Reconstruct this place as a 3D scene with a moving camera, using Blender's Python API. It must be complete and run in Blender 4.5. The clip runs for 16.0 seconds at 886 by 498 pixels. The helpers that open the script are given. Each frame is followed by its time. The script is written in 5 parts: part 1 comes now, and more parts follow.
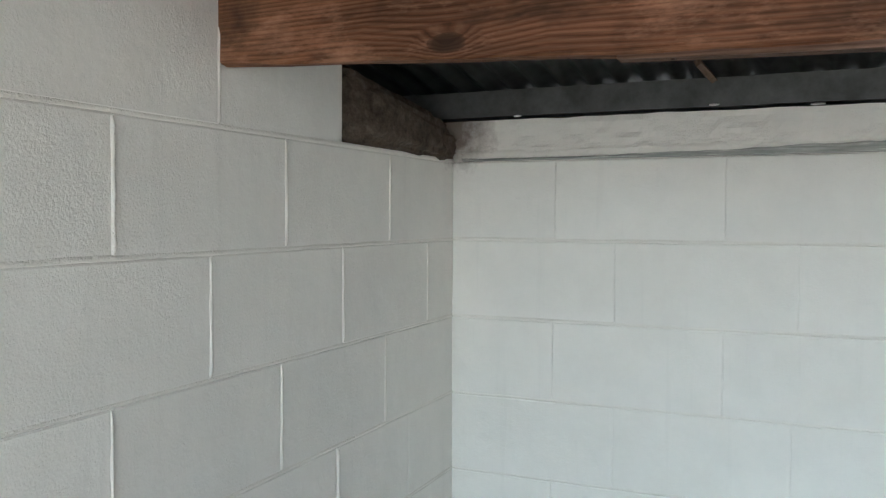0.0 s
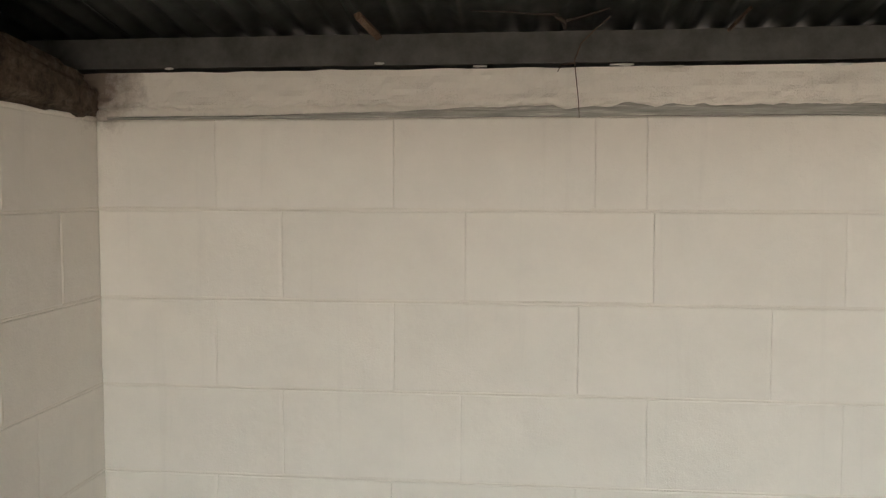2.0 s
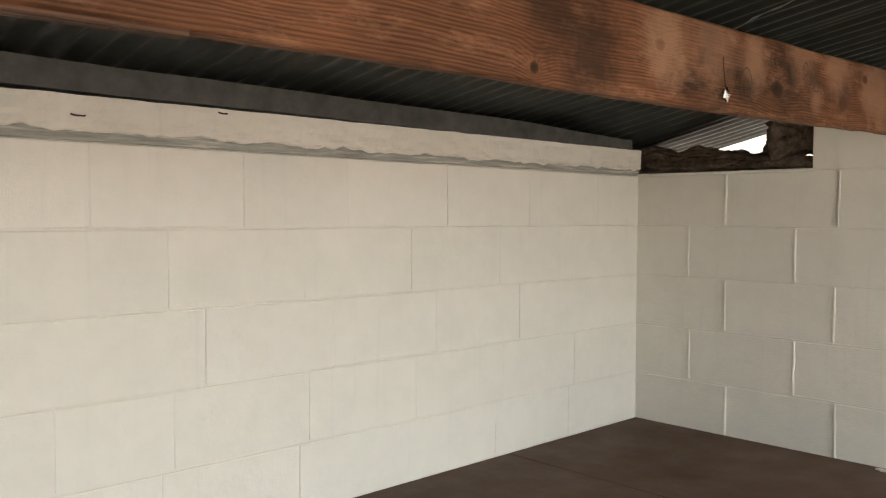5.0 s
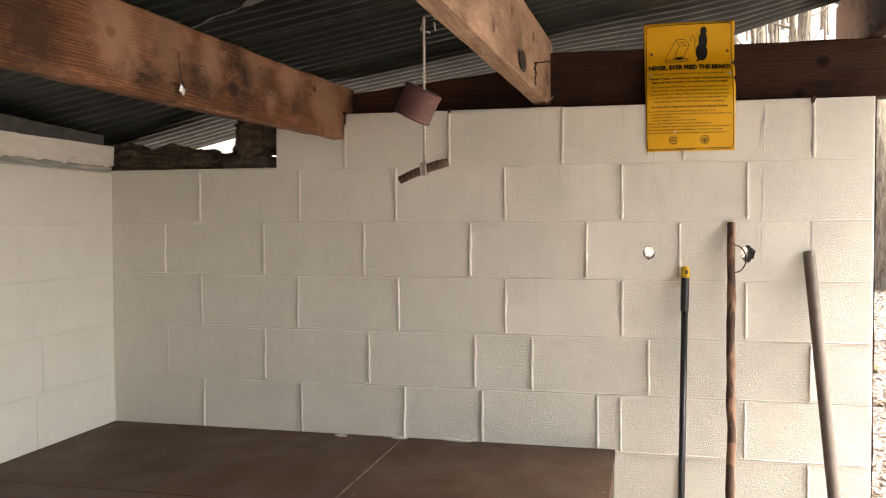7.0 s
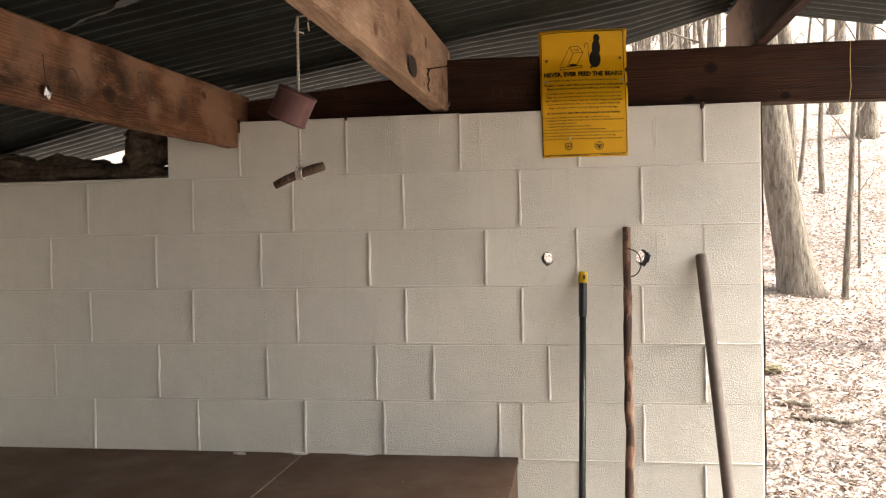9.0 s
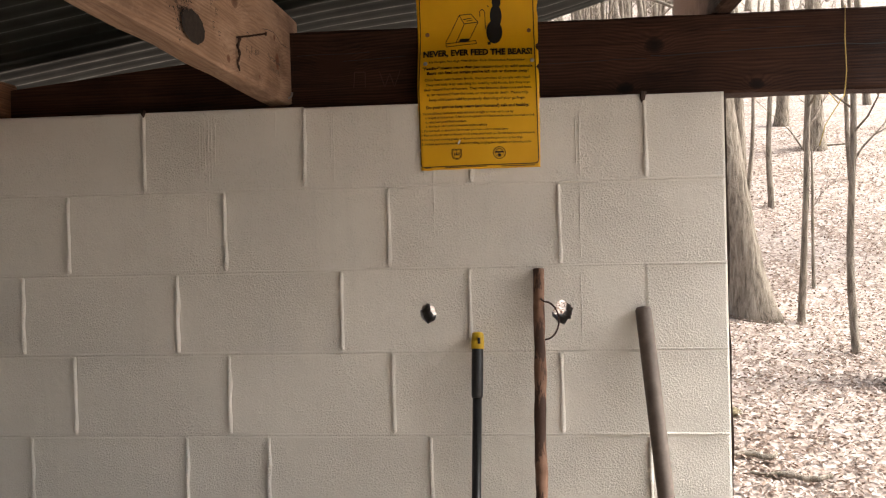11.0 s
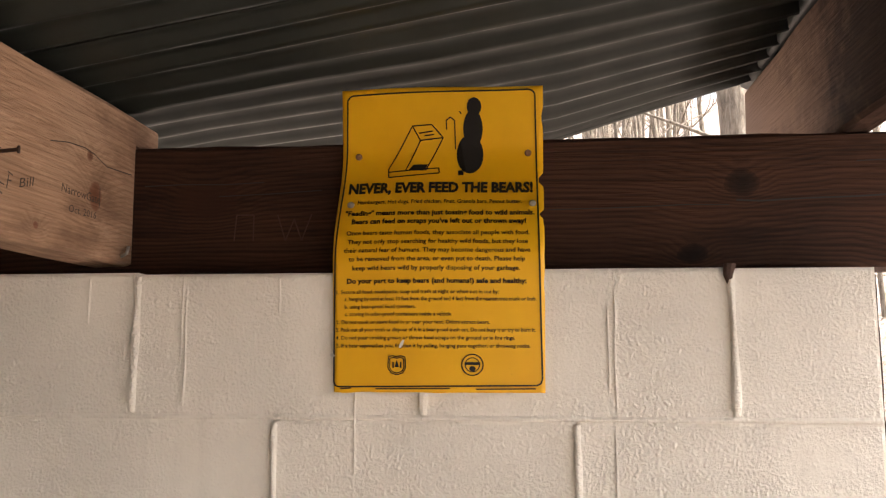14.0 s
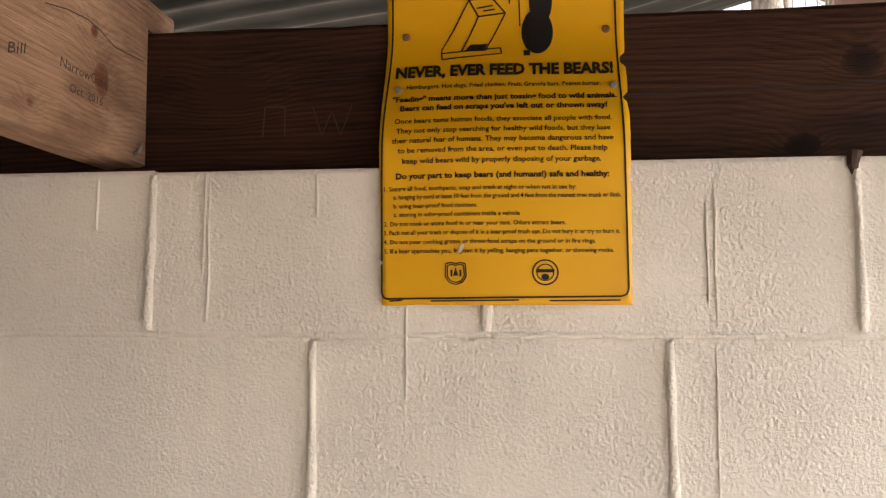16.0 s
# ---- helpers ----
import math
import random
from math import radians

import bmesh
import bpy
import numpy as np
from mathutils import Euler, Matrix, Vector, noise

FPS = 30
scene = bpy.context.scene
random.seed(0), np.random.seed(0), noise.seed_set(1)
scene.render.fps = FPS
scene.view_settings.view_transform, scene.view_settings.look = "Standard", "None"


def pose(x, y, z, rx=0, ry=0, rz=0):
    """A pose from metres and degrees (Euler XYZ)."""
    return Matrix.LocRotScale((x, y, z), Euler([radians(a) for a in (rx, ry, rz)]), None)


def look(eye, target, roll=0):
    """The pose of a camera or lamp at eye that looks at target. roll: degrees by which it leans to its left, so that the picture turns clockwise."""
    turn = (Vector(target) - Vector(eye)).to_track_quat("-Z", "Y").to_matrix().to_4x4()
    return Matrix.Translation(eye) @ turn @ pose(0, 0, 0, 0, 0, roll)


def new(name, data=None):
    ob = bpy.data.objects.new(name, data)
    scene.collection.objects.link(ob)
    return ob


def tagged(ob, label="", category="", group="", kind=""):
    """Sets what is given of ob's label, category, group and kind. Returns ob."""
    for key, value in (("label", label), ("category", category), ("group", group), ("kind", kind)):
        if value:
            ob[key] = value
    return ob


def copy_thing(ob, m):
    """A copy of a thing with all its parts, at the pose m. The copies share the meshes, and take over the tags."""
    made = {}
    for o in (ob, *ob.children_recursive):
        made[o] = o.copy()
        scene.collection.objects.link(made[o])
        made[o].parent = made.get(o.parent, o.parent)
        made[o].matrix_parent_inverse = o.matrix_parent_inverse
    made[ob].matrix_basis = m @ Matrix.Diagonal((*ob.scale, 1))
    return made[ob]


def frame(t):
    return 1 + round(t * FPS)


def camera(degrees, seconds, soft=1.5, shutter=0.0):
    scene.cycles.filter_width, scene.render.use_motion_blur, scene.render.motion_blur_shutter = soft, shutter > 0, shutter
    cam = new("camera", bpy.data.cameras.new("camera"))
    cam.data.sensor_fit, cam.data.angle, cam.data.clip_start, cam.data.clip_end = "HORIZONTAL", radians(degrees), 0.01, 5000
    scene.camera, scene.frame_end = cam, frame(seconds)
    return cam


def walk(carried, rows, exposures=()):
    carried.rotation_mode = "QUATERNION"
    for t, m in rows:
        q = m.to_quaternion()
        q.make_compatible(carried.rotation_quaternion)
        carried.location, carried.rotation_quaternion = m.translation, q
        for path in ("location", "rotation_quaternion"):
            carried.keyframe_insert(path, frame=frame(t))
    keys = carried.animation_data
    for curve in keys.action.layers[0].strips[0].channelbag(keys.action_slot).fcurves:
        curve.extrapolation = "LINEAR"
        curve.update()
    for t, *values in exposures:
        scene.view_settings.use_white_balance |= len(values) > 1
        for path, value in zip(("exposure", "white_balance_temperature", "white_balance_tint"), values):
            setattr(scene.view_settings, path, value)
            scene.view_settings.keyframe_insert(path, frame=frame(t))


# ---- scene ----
cam = camera(55.3, 16.0, 1.2)
PATH = [
    (0, (0.293, 0.183, 1.484), (-0.517, 2.01, 1.406), 0.2),
    (0.5, (0.326, 0.242, 1.475), (-0.343, 2.123, 1.359), -0.3),
    (1, (0.367, 0.302, 1.471), (-0.224, 2.208, 1.345), -0.4),
    (1.5, (0.403, 0.348, 1.466), (-0.053, 2.291, 1.343), 0.1),
    (2, (0.403, 0.387, 1.465), (0.192, 2.372, 1.329), 0.1),
    (2.5, (0.407, 0.391, 1.452), (0.524, 2.386, 1.337), -0.0),
    (3, (0.425, 0.373, 1.468), (0.9, 2.312, 1.355), -0.4),
    (3.5, (0.49, 0.362, 1.488), (1.311, 2.181, 1.366), 0.2),
    (4, (0.619, 0.336, 1.489), (1.653, 2.044, 1.372), 0.8),
    (4.3, (0.681, 0.293, 1.483), (1.813, 1.939, 1.373), 0.6),
    (4.6, (0.736, 0.264, 1.472), (1.965, 1.839, 1.378), 0.4),
    (5, (0.791, 0.256, 1.461), (2.172, 1.701, 1.38), 0.3),
    (5.2, (0.81, 0.251, 1.468), (2.273, 1.612, 1.374), 0.6),
    (7.3, (0.779, 0.142, 1.409), (2.748, 0.488, 1.357), -0.4),
    (7.5, (0.777, 0.156, 1.407), (2.754, 0.451, 1.362), -0.5),
    (8, (0.764, 0.17, 1.399), (2.745, 0.448, 1.376), -0.8),
    (8.2, (0.767, 0.163, 1.403), (2.744, 0.461, 1.378), -0.9),
    (10.3, (1.346, -0.107, 1.381), (3.326, 0.169, 1.339), -1.1),
    (10.5, (1.476, -0.103, 1.391), (3.462, 0.137, 1.374), -0.8),
    (11, (1.746, -0.093, 1.471), (3.739, 0.084, 1.47), -1.3),
    (11.5, (1.961, -0.126, 1.52), (3.947, 0.085, 1.627), -0.9),
    (12, (2.1, -0.144, 1.551), (4.075, 0.133, 1.698), -0.3),
    (12.5, (2.255, -0.115, 1.58), (4.22, 0.188, 1.799), 0.2),
    (13, (2.422, -0.106, 1.620), (4.387, 0.158, 1.880), 0.3),
    (13.5, (2.556, -0.118, 1.683), (4.534, 0.061, 1.919), -0.1),
    (14, (2.638, -0.127, 1.700), (4.610, 0.068, 1.970), 0.1),
    (14.5, (2.671, -0.122, 1.708), (4.647, 0.047, 1.965), 0.3),
    (15, (2.689, -0.130, 1.702), (4.665, 0.033, 1.965), 0.1),
    (15.5, (2.707, -0.135, 1.681), (4.683, 0.045, 1.930), 0.1),
    (16, (2.815, -0.054, 1.638), (4.792, 0.187, 1.819), 0.1),
]
EXPOSURES = [(0.0, 2.48, 5100, -6), (0.4, 2.48, 5150, -5), (0.8, 2.35, 6030, -1), (1.2, 2.35, 6430, 1), (2.0, 2.19, 6430, 2), (3.0, 2.19, 6430, 2), (4.0, 2.33, 6430, 2), (5.2, 2.5, 6430, 2), (7.3, 2.34, 6650, 6), (8.2, 2.19, 6650, 6), (10.3, 1.66, 6400, 7), (11.0, 1.59, 6500, 8), (12.0, 1.67, 6600, 9), (12.5, 2.01, 6700, 10), (14.0, 2.3, 6600, 10), (15.0, 2.36, 6600, 10), (16.0, 2.36, 6600, 9)]
walk(cam, [(t, look(eye, target, roll)) for t, eye, target, roll in PATH], EXPOSURES)

# ---- world, sun, exposure ----
SUN_EL, SUN_AZ = radians(53), radians(179)
world = bpy.data.worlds.new("world")
scene.world = world
world.use_nodes = True
wn = world.node_tree
sky = wn.nodes.new("ShaderNodeTexSky")
sky.sky_type = "NISHITA"
sky.sun_disc = False
sky.sun_elevation, sky.sun_rotation = SUN_EL, SUN_AZ
sky.air_density, sky.dust_density, sky.ozone_density = 0.7, 8.0, 0.6
haze = wn.nodes.new("ShaderNodeHueSaturation")
haze.inputs["Saturation"].default_value = 0.5
wn.links.new(sky.outputs[0], haze.inputs["Color"])
wn.links.new(haze.outputs[0], wn.nodes["Background"].inputs[0])
wn.nodes["Background"].inputs[1].default_value = 0.15
sun = new("sun", bpy.data.lights.new("sun", "SUN"))
sun.data.energy, sun.data.angle, sun.data.color = 1.9, radians(12), (1.0, 0.965, 0.92)
sun.matrix_world = look((0, 0, 0), (-math.sin(SUN_AZ) * math.cos(SUN_EL), -math.cos(SUN_AZ) * math.cos(SUN_EL), -math.sin(SUN_EL)))

# ---- materials ----


class Nodes:
    """A principled material with a few short ways to add textures."""

    def __init__(self, name, rough=0.7, metal=0.0, spec=0.5):
        self.mat = bpy.data.materials.new(name)
        self.mat.use_nodes = True
        self.t = self.mat.node_tree
        self.p = self.t.nodes["Principled BSDF"]
        self.p.inputs["Roughness"].default_value = rough
        self.p.inputs["Metallic"].default_value = metal
        self.p.inputs["Specular IOR Level"].default_value = spec
        self.pos = self.t.nodes.new("ShaderNodeNewGeometry").outputs["Position"]

    def link(self, a, b):
        self.t.links.new(a, b)

    def scaled(self, s, src=None):
        m = self.t.nodes.new("ShaderNodeMapping")
        self.link(src or self.pos, m.inputs[0])
        m.inputs["Scale"].default_value = s
        return m.outputs[0]

    def noise(self, scale, detail=4.0, rough=0.55, src=None, distort=0.0):
        n = self.t.nodes.new("ShaderNodeTexNoise")
        self.link(src or self.pos, n.inputs["Vector"])
        n.inputs["Scale"].default_value = scale
        n.inputs["Detail"].default_value = detail
        n.inputs["Roughness"].default_value = rough
        n.inputs["Distortion"].default_value = distort
        return n.outputs[0]

    def ramp(self, fac, *stops):
        r = self.t.nodes.new("ShaderNodeValToRGB")
        self.link(fac, r.inputs[0])
        e = r.color_ramp.elements
        while len(e) < len(stops):
            e.new(0.5)
        for el, (at, c) in zip(e, stops):
            el.position = at
            el.color = (*c, 1) if isinstance(c, tuple) else (c, c, c, 1)
        return r.outputs[0]

    def mix(self, fac, a, b, kind="MIX"):
        m = self.t.nodes.new("ShaderNodeMix")
        m.data_type, m.blend_type = "RGBA", kind
        for i, v in ((0, fac), (6, a), (7, b)):
            if isinstance(v, (int, float)):
                m.inputs[i].default_value = v if i == 0 else (v, v, v, 1)
            elif isinstance(v, tuple):
                m.inputs[i].default_value = (*v, 1)
            else:
                self.link(v, m.inputs[i])
        return m.outputs[2]

    def math(self, op, a, b=0.0):
        m = self.t.nodes.new("ShaderNodeMath")
        m.operation = op
        for i, v in ((0, a), (1, b)):
            if isinstance(v, (int, float)):
                m.inputs[i].default_value = v
            else:
                self.link(v, m.inputs[i])
        return m.outputs[0]

    def vector(self, op, a, b, out="Vector"):
        m = self.t.nodes.new("ShaderNodeVectorMath")
        m.operation = op
        self.link(a, m.inputs[0])
        m.inputs[1].default_value = b
        return m.outputs[out]

    def spot(self, centre, size):
        """A ragged soft-edged patch of colour round a point."""
        wob = self.t.nodes.new("ShaderNodeTexNoise")
        self.link(self.pos, wob.inputs["Vector"])
        wob.inputs["Scale"].default_value, wob.inputs["Detail"].default_value, wob.inputs["Roughness"].default_value = 16, 5, 0.7
        shift = self.t.nodes.new("ShaderNodeVectorMath")
        shift.operation = "MULTIPLY_ADD"
        self.link(wob.outputs["Color"], shift.inputs[0])
        shift.inputs[1].default_value = (size * 1.6,) * 3
        self.link(self.pos, shift.inputs[2])
        gap = self.t.nodes.new("ShaderNodeVectorMath")
        gap.operation = "DISTANCE"
        self.link(shift.outputs[0], gap.inputs[0])
        gap.inputs[1].default_value = [v + size * 0.8 for v in centre]
        return self.ramp(gap.outputs["Value"], (size * 0.35, 1.0), (size * 1.15, 0.0))

    def random(self):
        return self.t.nodes.new("ShaderNodeObjectInfo").outputs["Random"]

    def color(self, c):
        if isinstance(c, tuple):
            self.p.inputs["Base Color"].default_value = (*c, 1)
        else:
            self.link(c, self.p.inputs["Base Color"])
        return self

    def rough(self, v):
        self.link(v, self.p.inputs["Roughness"])
        return self

    def bump(self, height, strength, dist):
        b = self.t.nodes.new("ShaderNodeBump")
        b.inputs["Strength"].default_value = strength
        b.inputs["Distance"].default_value = dist
        self.link(height, b.inputs["Height"])
        prev = self.p.inputs["Normal"].links
        if prev:
            self.link(prev[0].from_socket, b.inputs["Normal"])
        self.link(b.outputs[0], self.p.inputs["Normal"])
        return self


def painted_block(name, base, relief=0.75):
    """Cream masonry paint over rough block: orange-peel lumps, drips and faint stains."""
    n = Nodes(name, 0.62, 0.0, 0.35)
    big = n.ramp(n.noise(1.3, 3), (0.3, tuple(c * 0.955 for c in base)), (0.7, base))
    grime = n.ramp(n.noise(9.0, 6, 0.7), (0.38, 0.86), (0.6, 1.0))
    c = n.mix(0.28, big, grime, "MULTIPLY")
    each = n.ramp(n.random(), (0.0, 0.955), (1.0, 1.0))
    c = n.mix(1.0, c, each, "MULTIPLY")
    runs = n.ramp(n.noise(1.0, 5, 0.6, n.scaled((30, 30, 1.5))), (0.58, 1.0), (0.75, 0.93))
    c = n.mix(0.7, c, runs, "MULTIPLY")
    soot = n.spot((-0.58, 2.215, 1.71), 0.10)
    n.color(n.mix(n.math("MULTIPLY", soot, 0.85), c, (0.12, 0.078, 0.050)))
    n.bump(n.noise(14, 3), 0.35, 0.01)
    cell = n.t.nodes.new("ShaderNodeTexVoronoi")
    cell.inputs["Scale"].default_value = 185
    n.link(n.pos, cell.inputs["Vector"])
    own = n.t.nodes.new("ShaderNodeSeparateColor")
    n.link(cell.outputs["Color"], own.inputs[0])
    pebble = n.math("MULTIPLY", n.ramp(cell.outputs["Distance"], (0.1, 1.0), (0.7, 0.0)), n.ramp(own.outputs[0], (0.5, 0.0), (0.9, 1.0)))
    pebble = n.mix(0.45, pebble, n.ramp(n.noise(230, 3, 0.6), (0.42, 0.0), (0.62, 1.0)))
    where = n.ramp(n.noise(5.0, 4), (0.36, 0.15), (0.60, 1.0))
    split = n.t.nodes.new("ShaderNodeSeparateXYZ")
    n.link(n.pos, split.inputs[0])
    weathered = n.ramp(n.math("SUBTRACT", 1.5, split.outputs[1]), (0.1, 0.36), (0.9, 1.0))
    where = n.math("MULTIPLY", where, weathered)
    n.bump(n.math("MULTIPLY", pebble, where), relief, 0.0048)
    n.bump(n.ramp(n.noise(75, 5, 0.7), (0.60, 0.0), (0.72, 1.0)), 0.22, 0.003)
    n.bump(n.noise(420, 2), 0.15, 0.0015)
    return n.mat


def grained_wood(name, dark, mid, light, along, rough=0.75, knots=0.35, weather=0.0, stain=(0.02, 0.012, 0.008), stained=0.55, fibrous=0.8, blotch=5.5, rings=11.0, smudges_and_light=(), eyelets=(), figure=0.36):
    """Sawn timber whose grain runs along the axis given, with knots, stains and saw fuzz."""
    n = Nodes(name, rough, 0.0, 0.2)
    fine = {"x": (6, 190, 190), "y": (190, 6, 190), "z": (190, 190, 6)}[along]
    warp = n.noise(1.0, 3, 0.5, n.scaled({"x": (0.9, 5, 5), "y": (5, 0.9, 5), "z": (5, 5, 0.9)}[along]), 0.6)
    phase = n.math("ADD", n.vector("DOT_PRODUCT", n.pos, {"x": (0, 60, 135), "y": (60, 0, 135), "z": (110, 110, 0)}[along], "Value"), n.math("MULTIPLY", warp, rings))
    eyes = []
    for centre, rx, rz, tone in eyelets:
        local = n.vector("MULTIPLY", n.vector("SUBTRACT", n.pos, centre), (1 / rx, 0, 1 / rz) if along == "x" else (0, 1 / rx, 1 / rz))
        away = n.math("ADD", n.vector("LENGTH", local, (0, 0, 0), "Value"), n.math("MULTIPLY", n.math("SUBTRACT", n.noise(45, 3), 0.5), 0.5))
        phase = n.math("ADD", phase, n.math("MULTIPLY", n.ramp(n.math("MULTIPLY", away, 0.2), (0.0, 1.0), (0.4, 0.3), (1.0, 0.0)), 5.0))
        eyes.append((away, tone))
    bands = n.math("FRACT", phase)
    grain = n.ramp(bands, (0.0, dark), (0.16, mid), (0.6, light), (0.86, mid), (1.0, dark))
    broad = n.ramp(n.noise(2.2, 3), (0.3, dark), (0.55, mid), (0.8, light))
    c = n.mix(figure, broad, grain)
    fibre = n.noise(1.0, 4, 0.6, n.scaled(fine))
    c = n.mix(fibrous, c, n.ramp(fibre, (0.32, 0.4), (0.62, 1.0)), "MULTIPLY")
    v = n.t.nodes.new("ShaderNodeTexVoronoi")
    knot_src = n.scaled({"x": (2.2, 5, 5), "y": (5, 2.2, 5), "z": (5, 5, 2.2)}[along])
    n.link(knot_src, v.inputs["Vector"])
    v.inputs["Scale"].default_value = 1.0
    spots = n.ramp(v.outputs["Distance"], (0.10, 1.0), (0.2, 0.0))
    c = n.mix(n.math("MULTIPLY", spots, knots * 2), c, tuple(x * 0.45 for x in dark))
    long = n.scaled({"x": (0.45, 1.3, 1.3), "y": (1.3, 0.45, 1.3), "z": (1.3, 1.3, 0.45)}[along])
    blot = n.ramp(n.noise(blotch, 6, 0.7, long), (0.52, 0.0), (0.64, 1.0))
    c = n.mix(n.math("MULTIPLY", blot, stained), c, stain)
    if weather:
        pale = n.ramp(n.noise(8, 6, 0.75, long), (0.52, 0.0), (0.72, 1.0))
        c = n.mix(n.math("MULTIPLY", pale, weather), c, tuple(min(1, x * 1.5 + 0.04) for x in light))
    for centre, size, tone, amount in smudges_and_light:
        c = n.mix(n.math("MULTIPLY", n.spot(centre, size), amount), c, tone)
    for away, tone in eyes:
        c = n.mix(n.ramp(away, (0.25, 0.92), (0.75, 0.75), (1.05, 0.35), (1.6, 0.0)), c, tone)
    n.color(c)
    n.bump(fibre, 0.75, 0.0035)
    n.bump(bands, 0.3, 0.0025)
    n.bump(n.noise(40, 4), 0.25, 0.003)
    return n.mat


def simple(name, c, rough=0.6, metal=0.0, vary=0.15, scale=25, bump=0.2, dist=0.002, spec=0.4):
    n = Nodes(name, rough, metal, spec)
    f = n.noise(scale, 5, 0.65)
    n.color(n.ramp(f, (0.3, tuple(x * (1 - vary) for x in c)), (0.7, tuple(min(1, x * (1 + vary)) for x in c))))
    n.bump(f, bump, dist)
    return n.mat


M_PAINT = painted_block("cream_masonry_paint", (0.83, 0.80, 0.725), 0.65)
M_PAINT_SMOOTH = painted_block("worn_cream_masonry_paint", (0.83, 0.805, 0.74), 0.32)
M_CONCRETE = simple("bare_concrete", (0.33, 0.32, 0.30), 0.9, 0, 0.3, 60, 0.6, 0.004)


def smeared_mortar():
    """Grey mortar dragged along the joint, with smears of cream paint over it."""
    n = Nodes("grey_mortar", 0.9, 0.0, 0.2)
    drag = n.noise(1.0, 5, 0.65, n.scaled((7, 60, 110)))
    n.color(n.ramp(drag, (0.36, (0.27, 0.275, 0.25)), (0.56, (0.40, 0.40, 0.365)), (0.70, (0.70, 0.675, 0.60))))
    n.bump(drag, 0.7, 0.006)
    return n.mat


M_MORTAR = smeared_mortar()
# stains and scuffs on the rear tie beam: x, z, size, dark or pale, strength
SMUDGES = ((2.15, 1.79, 0.12, True, 0.75), (2.02, 1.83, 0.08, True, 0.6), (2.60, 1.875, 0.05, True, 0.8), (3.02, 1.835, 0.045, True, 0.85), (3.36, 1.812, 0.05, True, 0.7), (3.15, 1.86, 0.05, True, 0.6),
           (2.42, 1.82, 0.09, False, 0.55), (2.82, 1.845, 0.08, False, 0.6), (3.18, 1.79, 0.05, False, 0.5), (3.55, 1.83, 0.07, False, 0.35), (3.62, 1.87, 0.13, False, 0.55), (3.32, 1.885, 0.10, False, 0.55), (3.08, 1.90, 0.09, False, 0.5), (2.62, 1.86, 0.12, False, 0.45), (2.40, 1.86, 0.10, False, 0.45), (3.70, 1.80, 0.10, False, 0.35), (-0.56, 1.80, 0.05, True, 0.8), (-0.15, 1.755, 0.035, True, 0.5))
# knots in the timbers: along, up, half width, half height, colour
DARK_KNOT, RED_KNOT = (0.020, 0.010, 0.006), (0.085, 0.034, 0.018)
TIE_KNOTS = ((2.94, 1.79, 0.032, 0.024, DARK_KNOT), (3.36, 1.793, 0.026, 0.026, RED_KNOT), (3.52, 1.88, 0.02, 0.014, RED_KNOT), (2.39, 1.828, 0.02, 0.014, (0.20, 0.105, 0.06)), (2.76, 1.694, 0.008, 0.006, DARK_KNOT),
             (-0.19, 1.728, 0.030, 0.014, DARK_KNOT), (0.62, 1.775, 0.03, 0.018, RED_KNOT), (1.98, 1.73, 0.012, 0.012, DARK_KNOT), (1.42, 1.80, 0.03, 0.016, RED_KNOT))
PALE_KNOTS = ((3.765, 1.936, 0.017, 0.021, (0.16, 0.062, 0.032)), (3.745, 1.99, 0.008, 0.008, (0.14, 0.06, 0.035)), (3.48, 2.008, 0.022, 0.02, (0.10, 0.05, 0.03)), (3.44, 1.872, 0.010, 0.009, (0.16, 0.07, 0.04)), (3.63, 1.872, 0.006, 0.005, (0.18, 0.08, 0.05)),
              (3.10, 2.0, 0.02, 0.02, (0.15, 0.07, 0.04)), (2.85, 1.90, 0.022, 0.018, (0.15, 0.07, 0.04)))
PLATE_KNOTS = ((-0.44, 1.962, 0.026, 0.02, (0.006, 0.003, 0.002)), (-0.685, 1.857, 0.02, 0.014, (0.006, 0.003, 0.002)), (-0.366, 1.858, 0.022, 0.015, (0.006, 0.003, 0.002)), (0.36, 1.95, 0.05, 0.03, (0.03, 0.012, 0.007)))
M_BEAM = grained_wood("red_brown_timber", (0.050, 0.019, 0.009), (0.175, 0.071, 0.032), (0.33, 0.170, 0.090), "x", 0.7, 0.15, 0.45, (0.020, 0.011, 0.007), 0.85, 0.7, 3.6, 9.0, [((x, 1.26, z), s, (0.022, 0.012, 0.008) if dark else (0.36, 0.215, 0.135), a) for x, z, s, dark, a in SMUDGES],
                      [((x, 1.25, z), rx, rz, tone) for x, z, rx, rz, tone in TIE_KNOTS])
M_PALE = grained_wood("pale_timber", (0.225, 0.132, 0.080), (0.39, 0.25, 0.165), (0.53, 0.38, 0.27), "x", 0.8, 0.15, 0.35, (0.12, 0.065, 0.042), 0.6, 0.45, 5.5, 9.0, (), [((x, 0.48, z), rx, rz, tone) for x, z, rx, rz, tone in PALE_KNOTS], 0.25)
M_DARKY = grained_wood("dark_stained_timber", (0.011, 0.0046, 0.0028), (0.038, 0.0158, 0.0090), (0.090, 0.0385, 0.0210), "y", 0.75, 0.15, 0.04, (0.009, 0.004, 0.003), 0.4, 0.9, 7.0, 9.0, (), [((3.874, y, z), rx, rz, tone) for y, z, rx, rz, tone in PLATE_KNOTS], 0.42)
